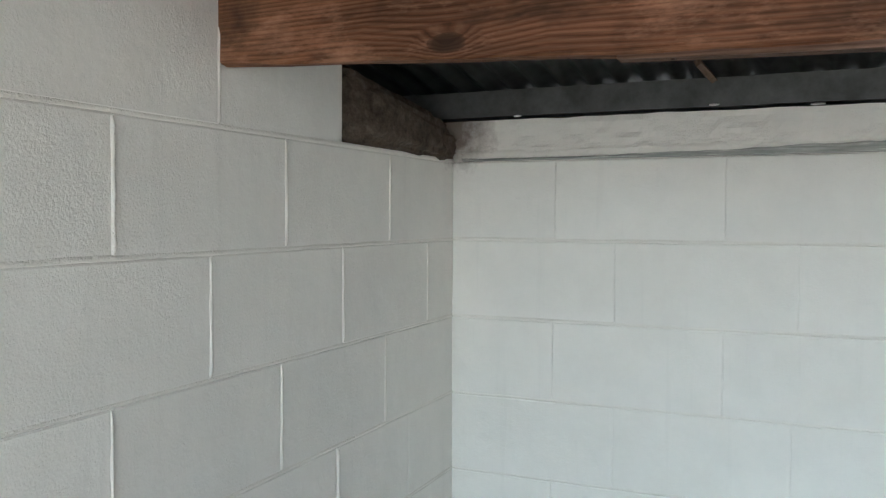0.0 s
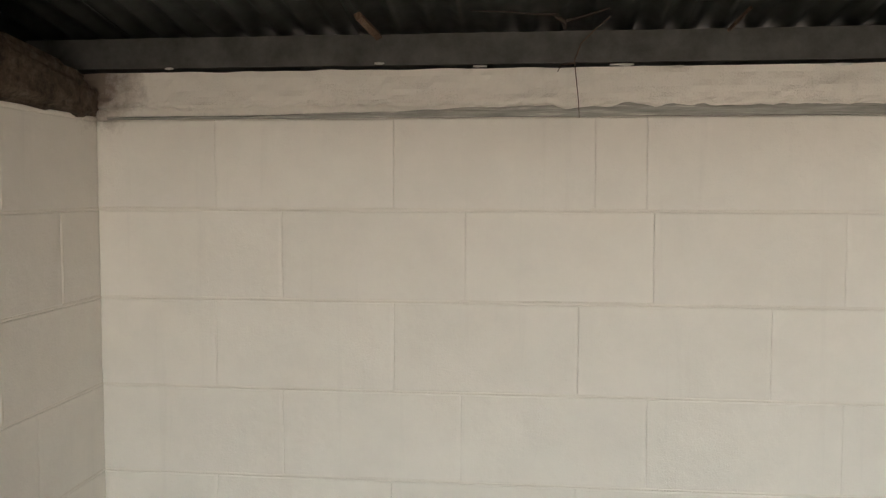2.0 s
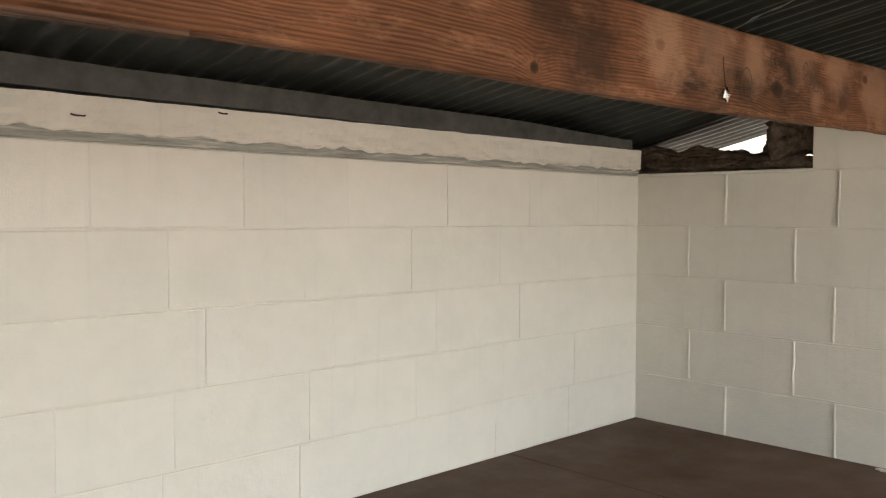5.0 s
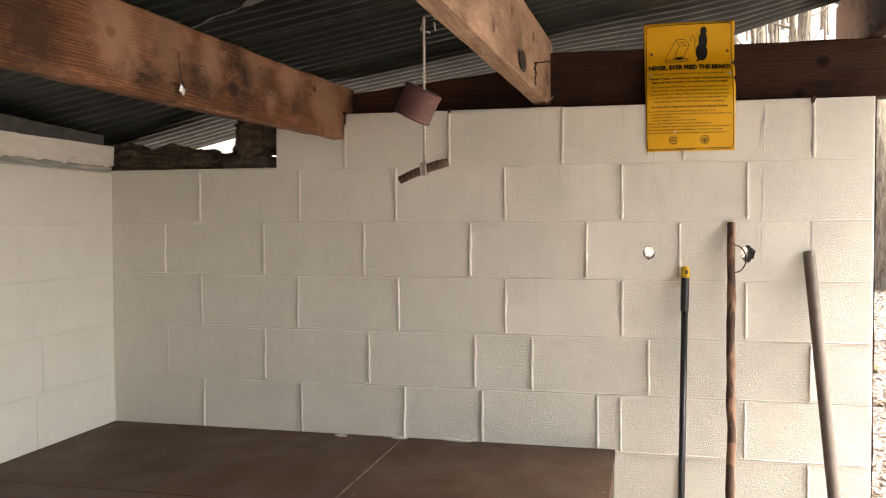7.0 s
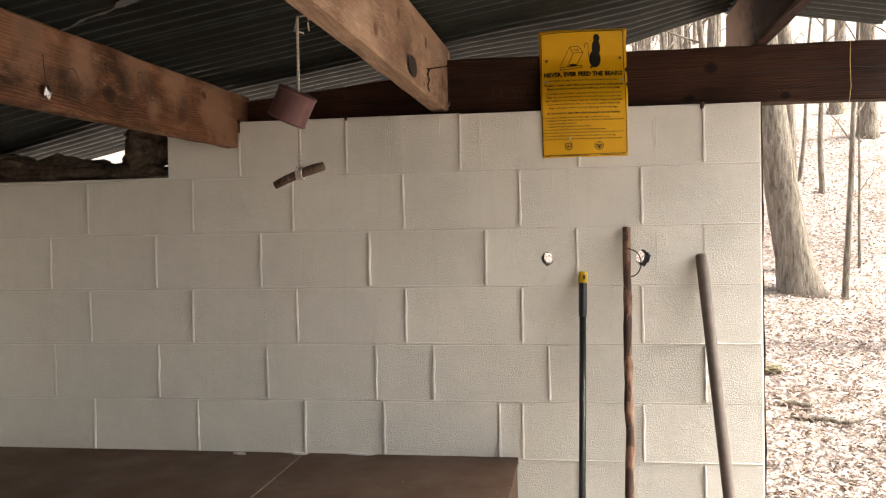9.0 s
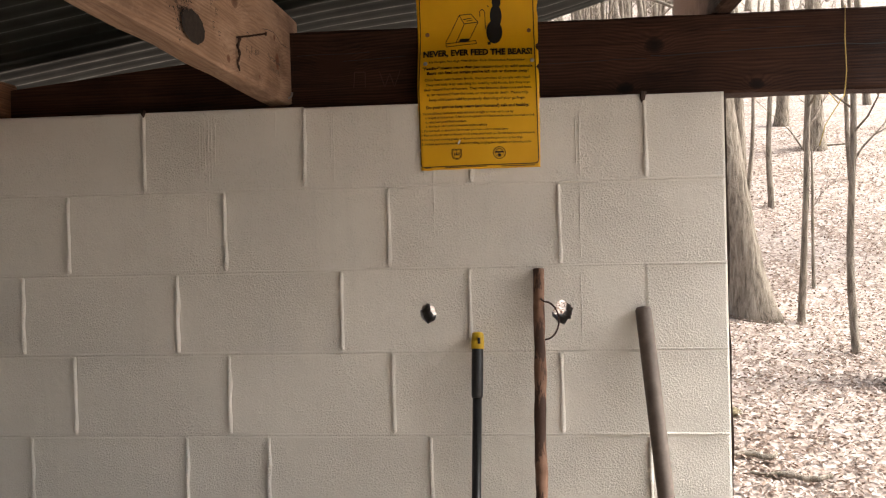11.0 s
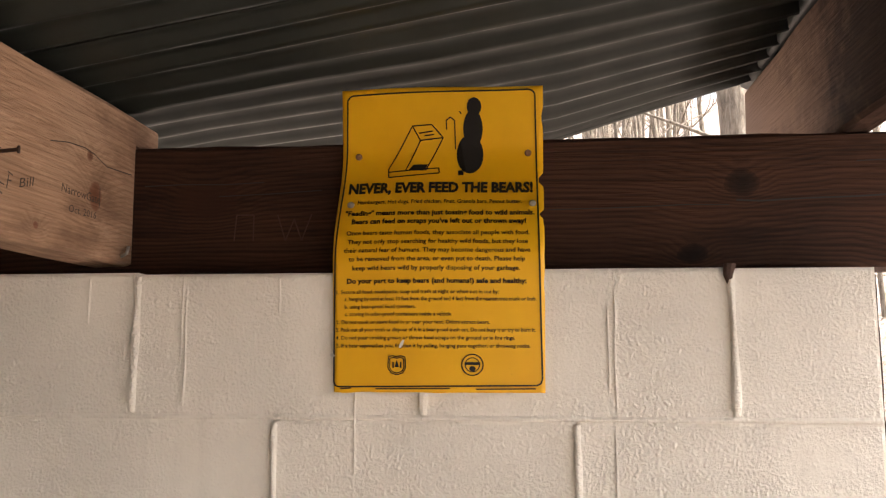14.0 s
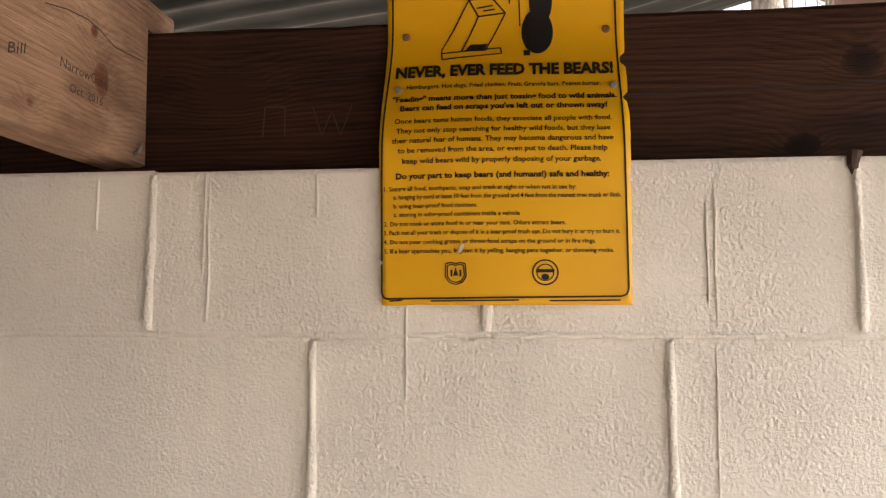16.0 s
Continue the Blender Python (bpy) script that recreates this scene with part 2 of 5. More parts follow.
M_DARKZ = grained_wood("dark_edge_strip", (0.014, 0.008, 0.006), (0.03, 0.018, 0.013), (0.05, 0.032, 0.024), "z", 0.8, 0.2)
M_RIDGE = grained_wood("weathered_ridge_timber", (0.050, 0.026, 0.016), (0.125, 0.070, 0.046), (0.21, 0.125, 0.088), "x", 0.8, 0.3, 0.2)
# Dark tones hold the roof's shade; the pale spot paints a daylit outer end.
M_DARKX = grained_wood("ridge_timber_daylit_end", (0.015, 0.0075, 0.005), (0.042, 0.021, 0.014), (0.088, 0.047, 0.031), "x", 0.8, 0.3, 0.15, smudges_and_light=[((4.30, -0.585, 2.15), 0.42, (0.27, 0.18, 0.13), 0.8)])
M_WOODEND = grained_wood("rough_stick_wood", (0.075, 0.047, 0.032), (0.15, 0.10, 0.068), (0.23, 0.16, 0.115), "z", 0.8, 0.2, 0.1)


def platform_paint():
    n = Nodes("worn_brown_floor_paint", 0.6, 0.0, 0.28)
    c = n.ramp(n.noise(2.5, 6, 0.7), (0.3, (0.059, 0.032, 0.0195)), (0.7, (0.104, 0.060, 0.0375)))
    scuff = n.ramp(n.noise(22, 6, 0.75), (0.6, 0.0), (0.8, 1.0))
    n.color(n.mix(n.math("MULTIPLY", scuff, 0.35), c, (0.20, 0.15, 0.115)))
    n.rough(n.ramp(n.noise(6, 5), (0.3, 0.5), (0.7, 0.75)))
    n.bump(n.noise(30, 5, 0.6), 0.2, 0.003)
    n.bump(n.noise(1.0, 4, 0.6, n.scaled((8, 150, 150))), 0.2, 0.001)
    return n.mat


def roof_metal():
    n = Nodes("weathered_roof_steel", 0.5, 0.3, 0.4)
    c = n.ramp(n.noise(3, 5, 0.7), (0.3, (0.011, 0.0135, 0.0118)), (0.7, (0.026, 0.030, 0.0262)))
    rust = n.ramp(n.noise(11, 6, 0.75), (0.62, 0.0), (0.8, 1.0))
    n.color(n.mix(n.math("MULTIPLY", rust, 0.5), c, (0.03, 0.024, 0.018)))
    n.rough(n.ramp(n.noise(14, 5), (0.3, 0.36), (0.7, 0.6)))
    n.bump(n.noise(8, 4), 0.1, 0.004)
    return n.mat


M_PLATFORM = platform_paint()
M_ROOF = roof_metal()
M_FLASH = simple("grey_flashing", (0.082, 0.083, 0.078), 0.65, 0.2, 0.40, 14, 0.15, 0.002)
M_SEAM = simple("packed_dirt", (0.20, 0.15, 0.11), 0.9, 0, 0.4, 40, 0.4)
M_FLOOR = simple("packed_earth_floor", (0.16, 0.13, 0.10), 0.95, 0, 0.3, 12, 0.5, 0.01)
M_INK = simple("black_ink", (0.012, 0.011, 0.010), 0.5, 0, 0.1, 60, 0.02)
M_STEEL = simple("dull_nail_steel", (0.42, 0.40, 0.37), 0.45, 0.85, 0.2, 120, 0.2, 0.001)
M_RUST = simple("rusty_steel", (0.055, 0.032, 0.024), 0.75, 0.4, 0.3, 150, 0.4, 0.001)
M_ROPE = simple("grey_twine", (0.42, 0.38, 0.33), 0.9, 0, 0.2, 300, 0.6, 0.001)
M_CAN = simple("brown_painted_tin", (0.115, 0.052, 0.050), 0.55, 0.3, 0.25, 30, 0.15, 0.001)
M_BLACK = simple("black_plastic_sleeve", (0.02, 0.02, 0.021), 0.4, 0, 0.15, 60, 0.1)
M_TUBE = simple("dark_grey_painted_tube", (0.026, 0.026, 0.027), 0.35, 0.3, 0.2, 40, 0.1)
M_YELLOWCAP = simple("yellow_plastic", (0.62, 0.40, 0.02), 0.45, 0, 0.1, 60, 0.1)
M_PIPE = simple("brown_weathered_handle", (0.125, 0.099, 0.082), 0.6, 0, 0.25, 35, 0.3, 0.002)
M_PAPER = simple("aged_paper", (0.62, 0.55, 0.38), 0.85, 0, 0.15, 20, 0.1)
M_WHITEBIT = simple("white_paint_flake", (0.66, 0.64, 0.60), 0.7, 0, 0.1, 60, 0.2)
M_FOIL = simple("crumpled_foil", (0.62, 0.63, 0.65), 0.25, 0.95, 0.1, 60, 0.4, 0.003)
M_CORD = simple("yellow_cord", (0.55, 0.40, 0.12), 0.8, 0, 0.15, 200, 0.4, 0.001)
M_TAPE = simple("grey_tape", (0.13, 0.13, 0.125), 0.6, 0, 0.15, 40, 0.1)
M_STAIN = simple("charred_mark", (0.030, 0.022, 0.017), 0.9, 0, 0.4, 90, 0.3, 0.001)
M_NAIL = simple("lightly_rusted_nail", (0.23, 0.125, 0.07), 0.6, 0.5, 0.3, 200, 0.3, 0.001)
M_PENCIL = simple("pencil_mark", (0.06, 0.045, 0.035), 0.8, 0, 0.2, 90, 0.05)
M_CARVED = simple("scratched_wood", (0.06, 0.026, 0.017), 0.8, 0, 0.2, 90, 0.05)


def rubble():
    n = Nodes("dark_crumbling_stone", 0.95, 0, 0.2)
    f = n.noise(26, 7, 0.75)
    n.color(n.ramp(f, (0.3, (0.03, 0.022, 0.016)), (0.52, (0.105, 0.082, 0.060)), (0.75, (0.21, 0.17, 0.13))))
    n.bump(f, 0.9, 0.012)
    n.bump(n.noise(130, 4), 0.6, 0.003)
    return n.mat


def sign_yellow():
    n = Nodes("yellow_sign_plastic", 0.42, 0, 0.45)
    c = n.ramp(n.noise(5, 5, 0.6), (0.3, (0.74, 0.385, 0.006)), (0.7, (0.86, 0.49, 0.010)))
    dirt = n.ramp(n.noise(55, 5, 0.8), (0.66, 0.0), (0.8, 1.0))
    n.color(n.mix(n.math("MULTIPLY", dirt, 0.5), c, (0.30, 0.17, 0.03)))
    n.bump(n.noise(12, 3), 0.08, 0.004)
    return n.mat


def bark():
    n = Nodes("grey_brown_bark", 0.95, 0, 0.2)
    f = n.noise(1.0, 6, 0.7, n.scaled((26, 26, 5)), 0.6)
    c = n.ramp(f, (0.32, (0.075, 0.060, 0.046)), (0.55, (0.26, 0.22, 0.175)), (0.75, (0.40, 0.36, 0.305)))
    moss = n.ramp(n.noise(3, 5), (0.56, 0.0), (0.7, 1.0))
    n.color(n.mix(n.math("MULTIPLY", moss, 0.25), c, (0.14, 0.14, 0.07)))
    n.bump(f, 1.0, 0.03)
    return n.mat


def litter():
    """A floor of dry fallen leaves."""
    n = Nodes("leaf_litter", 0.85, 0, 0.3)
    v = n.t.nodes.new("ShaderNodeTexVoronoi")
    v.inputs["Scale"].default_value = 24
    n.link(n.pos, v.inputs["Vector"])
    one = n.t.nodes.new("ShaderNodeSeparateColor")
    n.link(v.outputs["Color"], one.inputs[0])
    c = n.ramp(one.outputs[0], (0.0, (0.13, 0.088, 0.068)), (0.35, (0.26, 0.195, 0.155)), (0.7, (0.36, 0.29, 0.245)), (1.0, (0.52, 0.46, 0.415)))
    shade = n.ramp(v.outputs["Distance"], (0.0, 1.0), (0.9, 0.65))
    c = n.mix(0.8, c, shade, "MULTIPLY")
    patch = n.ramp(n.noise(0.9, 6, 0.65), (0.4, 0.0), (0.62, 1.0))
    n.color(n.mix(n.math("MULTIPLY", patch, 0.45), c, (0.390, 0.338, 0.305)))
    n.bump(v.outputs["Distance"], 0.6, 0.02)
    n.bump(n.noise(60, 4), 0.5, 0.01)
    return n.mat


def leaf_mat():
    n = Nodes("dry_leaf", 0.8, 0, 0.3)
    r = n.t.nodes.new("ShaderNodeNewGeometry").outputs["Random Per Island"]
    n.color(n.ramp(r, (0.0, (0.11, 0.072, 0.053)), (0.35, (0.28, 0.205, 0.158)), (0.7, (0.44, 0.355, 0.30)), (1.0, (0.60, 0.535, 0.485))))
    return n.mat


M_RUBBLE, M_SIGN, M_BARK, M_LITTER, M_LEAF = rubble(), sign_yellow(), bark(), litter(), leaf_mat()
M_MOSS = simple("moss", (0.13, 0.105, 0.06), 0.95, 0, 0.4, 40, 0.8, 0.01)

# ---- building helpers ----
RND = random.Random(7)


def mesh_of(name, bm, *mats):
    me = bpy.data.meshes.new(name)
    bm.normal_update()
    bm.to_mesh(me)
    bm.free()
    for m in mats:
        me.materials.append(m)
    return me


def smooth(me, on=True):
    me.polygons.foreach_set("use_smooth", [on] * len(me.polygons))
    return me


def part(name, bm, material, parent, label="", soft=False):
    me = mesh_of(name, bm, *(material if isinstance(material, tuple) else (material,)))
    if soft:
        smooth(me)
    ob = new(name, me)
    ob.parent = parent
    if label:
        tagged(ob, label)
    return ob


def thing(name, label, category, group="", kind="", at=(0, 0, 0)):
    ob = new(name)
    ob.location = at
    return tagged(ob, label, category, group, kind)


def box(bm, lo, hi, bevel=0.0, seg=2):
    made = bmesh.ops.create_cube(bm, size=1.0)["verts"]
    for v in made:
        v.co = Vector([(a + b) / 2 + c * (b - a) for a, b, c in zip(lo, hi, v.co)])
    if bevel:
        edges = list({e for v in made for e in v.link_edges})
        bmesh.ops.bevel(bm, geom=edges, offset=bevel, segments=seg, affect="EDGES", profile=0.6)
    return bm


def tube(bm, pts, radii, sides=10, wob=0.0, rnd=None):
    """A capped tube along the points, with a radius for each."""
    rings, up = [], Vector((0.31, 0.2, 0.93))
    pts = [Vector(p) for p in pts]
    if not hasattr(radii, "__len__"):
        radii = [radii] * len(pts)
    for i, p in enumerate(pts):
        d = (pts[min(i + 1, len(pts) - 1)] - pts[max(i - 1, 0)]).normalized()
        if abs(d.dot(up)) > 0.97:
            up = Vector((1, 0, 0))
        a = d.cross(up).normalized()
        b = d.cross(a)
        ring = []
        for k in range(sides):
            w = 2 * math.pi * k / sides
            r = radii[i] * (1 + (rnd.uniform(-wob, wob) if rnd and wob else 0))
            ring.append(bm.verts.new(p + a * math.cos(w) * r + b * math.sin(w) * r))
        rings.append(ring)
    for r0, r1 in zip(rings, rings[1:]):
        for k in range(sides):
            bm.faces.new((r0[k], r0[(k + 1) % sides], r1[(k + 1) % sides], r1[k]))
    bm.faces.new(rings[0][::-1])
    bm.faces.new(rings[-1])
    return bm


def timber(name, label, lo, hi, axis, material, sag=0.0, seed=0, rough_edge=0.004, skew=0.0, bow=None):
    """One long sawn timber, gently bowed, with worn, wandering edges."""
    n = 70
    ax = "xyz".index(axis)
    others = [i for i in range(3) if i != ax]
    bm = bmesh.new()
    rings = []
    lo, hi = Vector(lo), Vector(hi)
    ch = 0.006
    for i in range(n + 1):
        f = i / n
        s = lo[ax] + (hi[ax] - lo[ax]) * f
        ring = []
        a0, a1, b0, b1 = lo[others[0]], hi[others[0]], lo[others[1]], hi[others[1]]
        drop = -sag * math.sin(math.pi * f) + (bow(s) if bow else 0.0)
        prof = [(a0 + ch, b0), ((a0 + a1) / 2, b0), (a1 - ch, b0), (a1, b0 + ch), (a1, (b0 + b1) / 2), (a1, b1 - ch),
                (a1 - ch, b1), ((a0 + a1) / 2, b1), (a0 + ch, b1), (a0, b1 - ch), (a0, (b0 + b1) / 2), (a0, b0 + ch)]
        for k, (a, b) in enumerate(prof):
            w = noise.noise((s * 6 + seed * 9.1, k * 1.7, seed)) * rough_edge + noise.noise((s * 25, k * 2.3, seed + 4.0)) * rough_edge * 0.4
            edge = 1.0 if k not in (1, 4, 7, 10) else 0.25
            co = Vector((0, 0, 0))
            co[ax] = s
            co[others[0]] = a + w * edge * 0.6 + skew * (0.5 - f)
            co[others[1]] = b + w * edge + drop
            ring.append(bm.verts.new(co))
        rings.append(ring)
    m = len(rings[0])
    for r0, r1 in zip(rings, rings[1:]):
        for k in range(m):
            bm.faces.new((r0[k], r0[(k + 1) % m], r1[(k + 1) % m], r1[k]))
    bm.faces.new(rings[0][::-1])
    bm.faces.new(rings[-1])
    bmesh.ops.recalc_face_normals(bm, faces=bm.faces[:])
    return tagged(new(name, mesh_of(name, bm, material)), label, "beam", "", "structure")


def rock_mesh(name, size, seed, material, rough=0.22, sub=4, wedge=0.0, square=0.55):
    bm = bmesh.new()
    bmesh.ops.create_icosphere(bm, subdivisions=sub, radius=1.0)
    for v in bm.verts:
        d = v.co.normalized()
        p = Vector([math.copysign(abs(c) ** square, c) for c in d])
        w = 1 + rough * noise.noise(d * 1.6 + Vector((seed, 0, 0))) + rough * 0.6 * noise.noise(d * 5 + Vector((0, seed, 0))) + rough * 0.25 * noise.noise(d * 14)
        q = Vector((p.x * size[0] / 2, p.y * size[1] / 2, p.z * size[2] / 2)) * w
        if rough > 0.2:
            lump = 1 + 0.5 * noise.noise((q.y * 11, seed, 0)) - 0.25 * p.y ** 4
            q.x, q.z = q.x * (0.5 + 0.5 * lump), q.z * lump
        if wedge:
            q.z -= wedge * (p.y * 0.5 + 0.5) * (p.z * 0.5 + 0.5)
        v.co = q
    return smooth(mesh_of(name, bm, material))


# ---- walls of block ----
XW, XE, YB, YF = -0.59, 3.80, 2.235, -0.587
TH, COURSE = 0.20, 0.2032
Z9 = 1.829
bead_cache, block_cache = {}, {}


def course(i):
    """Bottom and top of course i; the ninth is the top one."""
    return Z9 - (10 - i) * COURSE, Z9 - (9 - i) * COURSE


def block_mesh(length, height, paint):
    key = (round(length, 3), round(height, 3), paint.name)
    if key not in block_cache:
        bm = bmesh.new()
        worn = paint is M_PAINT_SMOOTH
        side = 0.0003 if worn else 0.0009
        box(bm, (-length / 2 + side, 0, -height / 2 + 0.0014), (length / 2 - side, 0.09, height / 2 - 0.0014), 0 if worn else 0.005, 2)
        if worn:
            for axis, size in ((0, 0.0045), (2, 0.0085)):
                edges = [e for e in bm.edges if all(v.co.y < 0.03 for v in e.verts) and abs((e.verts[0].co - e.verts[1].co)[axis]) > 0.03]
                bmesh.ops.bevel(bm, geom=edges, offset=size, segments=2, affect="EDGES", profile=0.5)
        for v in bm.verts:
            if v.co.y < 0.02:
                v.co.y += noise.noise(v.co * 21 + Vector((length * 9, 0, 0))) * 0.0018
        block_cache[key] = smooth(mesh_of("concrete_block", bm, paint), False)
    return block_cache[key]


def bead_mesh(k, height):
    """A squeezed-out upright joint under thick paint."""
    key = (k, round(height, 2))
    if key not in bead_cache:
        bm = bmesh.new()
        n, rings = 14, []
        for i in range(n + 1):
            z = -height / 2 + height * i / n
            w = 0.0065 + 0.0035 * noise.noise((z * 22, k * 3.1, 0))
            h = (0.0058 + 0.003 * noise.noise((z * 30, k * 5.3, 2))) * (0.3 if i in (0, n) else 1)
            x = 0.003 * noise.noise((z * 9, k * 2.2, 7))
            rings.append([bm.verts.new(c) for c in ((x - w, 0.003, z), (x - w * 0.6, -h * 0.8, z), (x + w * 0.5, -h, z), (x + w, 0.003, z))])
        for a, b in zip(rings, rings[1:]):
            for j in range(3):
                bm.faces.new((a[j], a[j + 1], b[j + 1], b[j]))
        bead_cache[key] = smooth(mesh_of("mortar_bead", bm, M_PAINT))
    return bead_cache[key]


def holed_block(length, height, cx, cz, seed, radius):
    """A block with a ragged hole knocked right through it."""
    bm = bmesh.new()
    r = random.Random(seed)
    x0, x1, z0, z1 = -length / 2 + 0.0016, length / 2 - 0.0016, -height / 2 + 0.0014, height / 2 - 0.0014
    corners = [math.atan2(z - cz, x - cx) for x in (x0, x1) for z in (z0, z1)]
    angles = sorted([2 * math.pi * k / 22 - math.pi + 0.01 for k in range(22)] + corners)
    layers = []
    for y in (0.0, 0.06, 0.13, TH):
        inner, outer = [], []
        for a in angles:
            dx, dz = math.cos(a), math.sin(a)
            reach = min([t for t in ((x1 - cx) / dx if dx > 0 else (x0 - cx) / dx if dx < 0 else 9, (z1 - cz) / dz if dz > 0 else (z0 - cz) / dz if dz < 0 else 9)])
            outer.append(bm.verts.new((cx + dx * reach, y, cz + dz * reach)))
            rr = radius * (1 + 0.22 * noise.noise((dx * 2 + seed, dz * 2, y * 8)) + r.uniform(-0.10, 0.10)) * (1 - 0.12 * (y > 0.01))
            inner.append(bm.verts.new((cx + dx * rr * 0.92, y, cz + dz * rr * 1.1)))
        layers.append((inner, outer))
    n = len(angles)
    for k in range(n):
        j = (k + 1) % n
        (i0, o0), (i3, o3) = layers[0], layers[3]
        bm.faces.new((i0[k], i0[j], o0[j], o0[k]))
        bm.faces.new((i3[k], o3[k], o3[j], i3[j]))
        for (ia, oa), (ib, ob) in zip(layers, layers[1:]):
            f = bm.faces.new((ia[k], ib[k], ib[j], ia[j]))
            f.material_index = 1
            bm.faces.new((oa[k], oa[j], ob[j], ob[k]))
    bmesh.ops.recalc_face_normals(bm, faces=bm.faces[:])
    return mesh_of("concrete_block", bm, M_PAINT, M_CONCRETE)


def wall(name, label, m, length, joints, tops=None, beads=True, holes=None, recess=0.0048):
    """A block wall: local x along it, y into it, z up. joints: course -> list of upright joints. tops: (course, x0, x1) -> height.
    The blocks are laid later, over a mortar core that stands a little behind them."""
    w = tagged(new(name), label, "wall", "", "structure")
    w.matrix_world = m
    bm = bmesh.new()
    for c in sorted(joints):
        zb, zt = course(c)
        xs = joints[c]
        for a, b in zip(xs, xs[1:]):
            top = (tops or {}).get((c, round(a, 3)), zt)
            if holes and (c, round(a, 3)) in holes or top is None:
                continue
            box(bm, (a, recess, zb), (b, TH, top))
    part("mortar_core", bm, M_PAINT, w)
    return w


def bed_beads(w, joints, tall):
    """Mortar squeezed out along the bed joints under the paint, wandering and broken."""
    for c in sorted(joints):
        zb, x0, x1 = course(c)[0], joints[c][0], joints[c][-1]
        if c == 1:
            continue
        bm = bmesh.new()
        n, rows = int((x1 - x0) / 0.018), []
        for i in range(n + 1):
            x = x0 + 0.004 + (x1 - x0 - 0.008) * i / n
            h = tall * max(0.0, 0.35 + 0.9 * noise.noise((x * 2.3, c * 3.7, tall * 900)) + 0.55 * noise.noise((x * 17, c * 5.1, 2)))
            o = 0.0016 * noise.noise((x * 9, c, 8))
            rows.append([bm.verts.new((x, y, zb + o + z)) for y, z in ((0.0035, -0.003), (-h, -0.0006), (-h * 0.85, 0.003), (0.0015, 0.0072))])
        for a, b in zip(rows, rows[1:]):
            for j in range(3):
                bm.faces.new((a[j], a[j + 1], b[j + 1], b[j]))
        bmesh.ops.recalc_face_normals(bm, faces=bm.faces[:])
        part("bed_joint", bm, M_PAINT, w, "", True)


def lay(w, joints, tops=None, beads=True, holes=None, paint=None, girth=1.0):
    for c in sorted(joints):
        zb, zt = course(c)
        xs = joints[c]
        for i, (a, b) in enumerate(zip(xs, xs[1:])):
            top = (tops or {}).get((c, round(a, 3)), zt)
            if top is None:
                continue
            if holes and (c, round(a, 3)) in holes:
                cx, cz, seed, r = holes[(c, round(a, 3))]
                me = holed_block(b - a, top - zb, cx - (a + b) / 2, cz - (zb + top) / 2, seed, r)
            else:
                me = block_mesh(b - a, top - zb, paint or M_PAINT)
            ob = new("concrete_block", me)
            ob.parent = w
            ob.location = ((a + b) / 2, RND.uniform(-0.0006, 0.0012), (zb + top) / 2)
            ob.rotation_euler = (RND.uniform(-0.0022, 0.0022), 0, RND.uniform(-0.0014, 0.0014))
            if beads and i and RND.random() < beads:
                bd = new("mortar_bead", bead_mesh(RND.randrange(6), top - zb - 0.012))
                bd.parent = w
                bd.location = (a + RND.uniform(-0.003, 0.003), 0.0, (zb + top) / 2)
                bd.scale = (girth, girth, 1.0)


def fill(known, end0, end1, step=0.4064):
    """The joints given, carried on at the block's length to both ends."""
    xs = sorted(known)
    while xs[0] - end0 > step * 1.12:
        xs.insert(0, xs[0] - step)
    while end1 - xs[-1] > step * 1.12:
        xs.append(xs[-1] + step)
    xs = [x for x in xs if end0 + 0.05 < x < end1 - 0.05]
    return [end0] + xs + [end1]


# The east wall: local x runs from its free end in front (0) to the back corner.
E0 = -YF
E_LEN = YB + TH + E0
east = {}
for c, ys in {9: [-0.40, 0.017, 0.43, 0.838, 1.239, 1.521], 8: [-0.192, 0.224, 0.632, 1.04, 1.425, 1.848], 7: [-0.394, 0.025, 0.345, 0.760, 1.167, 1.578, 2.0],
              6: [-0.194, 0.219, 0.630, 1.031, 1.433, 1.843], 5: [-0.399, 0.129, 0.534, 0.746, 1.153, 1.572, 1.993],
              4: [-0.19, 0.221, 0.306, 0.717, 1.015, 1.422, 1.833], 3: [-0.394, 0.025, 0.432, 0.84, 1.246], 2: [-0.19, 0.221], 1: [-0.394, 0.025]}.items():
    east[c] = fill([y + E0 for y in ys], 0.0, E_LEN)
east[9] = [x for x in east[9] if x < 1.53 + E0] + [E_LEN]
east_tops = {(9, round(1.239 + E0, 3)): 1.79, (9, round(1.521 + E0, 3)): None}
for k, a in enumerate(east[9][:-1]):
    east_tops.setdefault((9, round(a, 3)), Z9 + 0.0016 * math.sin(k * 2.3))
east_holes = {(7, round(0.025 + E0, 3)): (0.128 + E0, 1.313, 3, 0.022), (7, round(-0.394 + E0, 3)): (-0.196 + E0, 1.312, 8, 0.026)}
# local x -> +y, local y (into the wall) -> +x
east_m = Matrix(((0, 1, 0, XE), (1, 0, 0, YF), (0, 0, 1, 0), (0, 0, 0, 1)))
wall_east = wall("wall_east", "cream-painted concrete block side wall with two ragged holes", east_m, E_LEN, east, east_tops, True, east_holes)

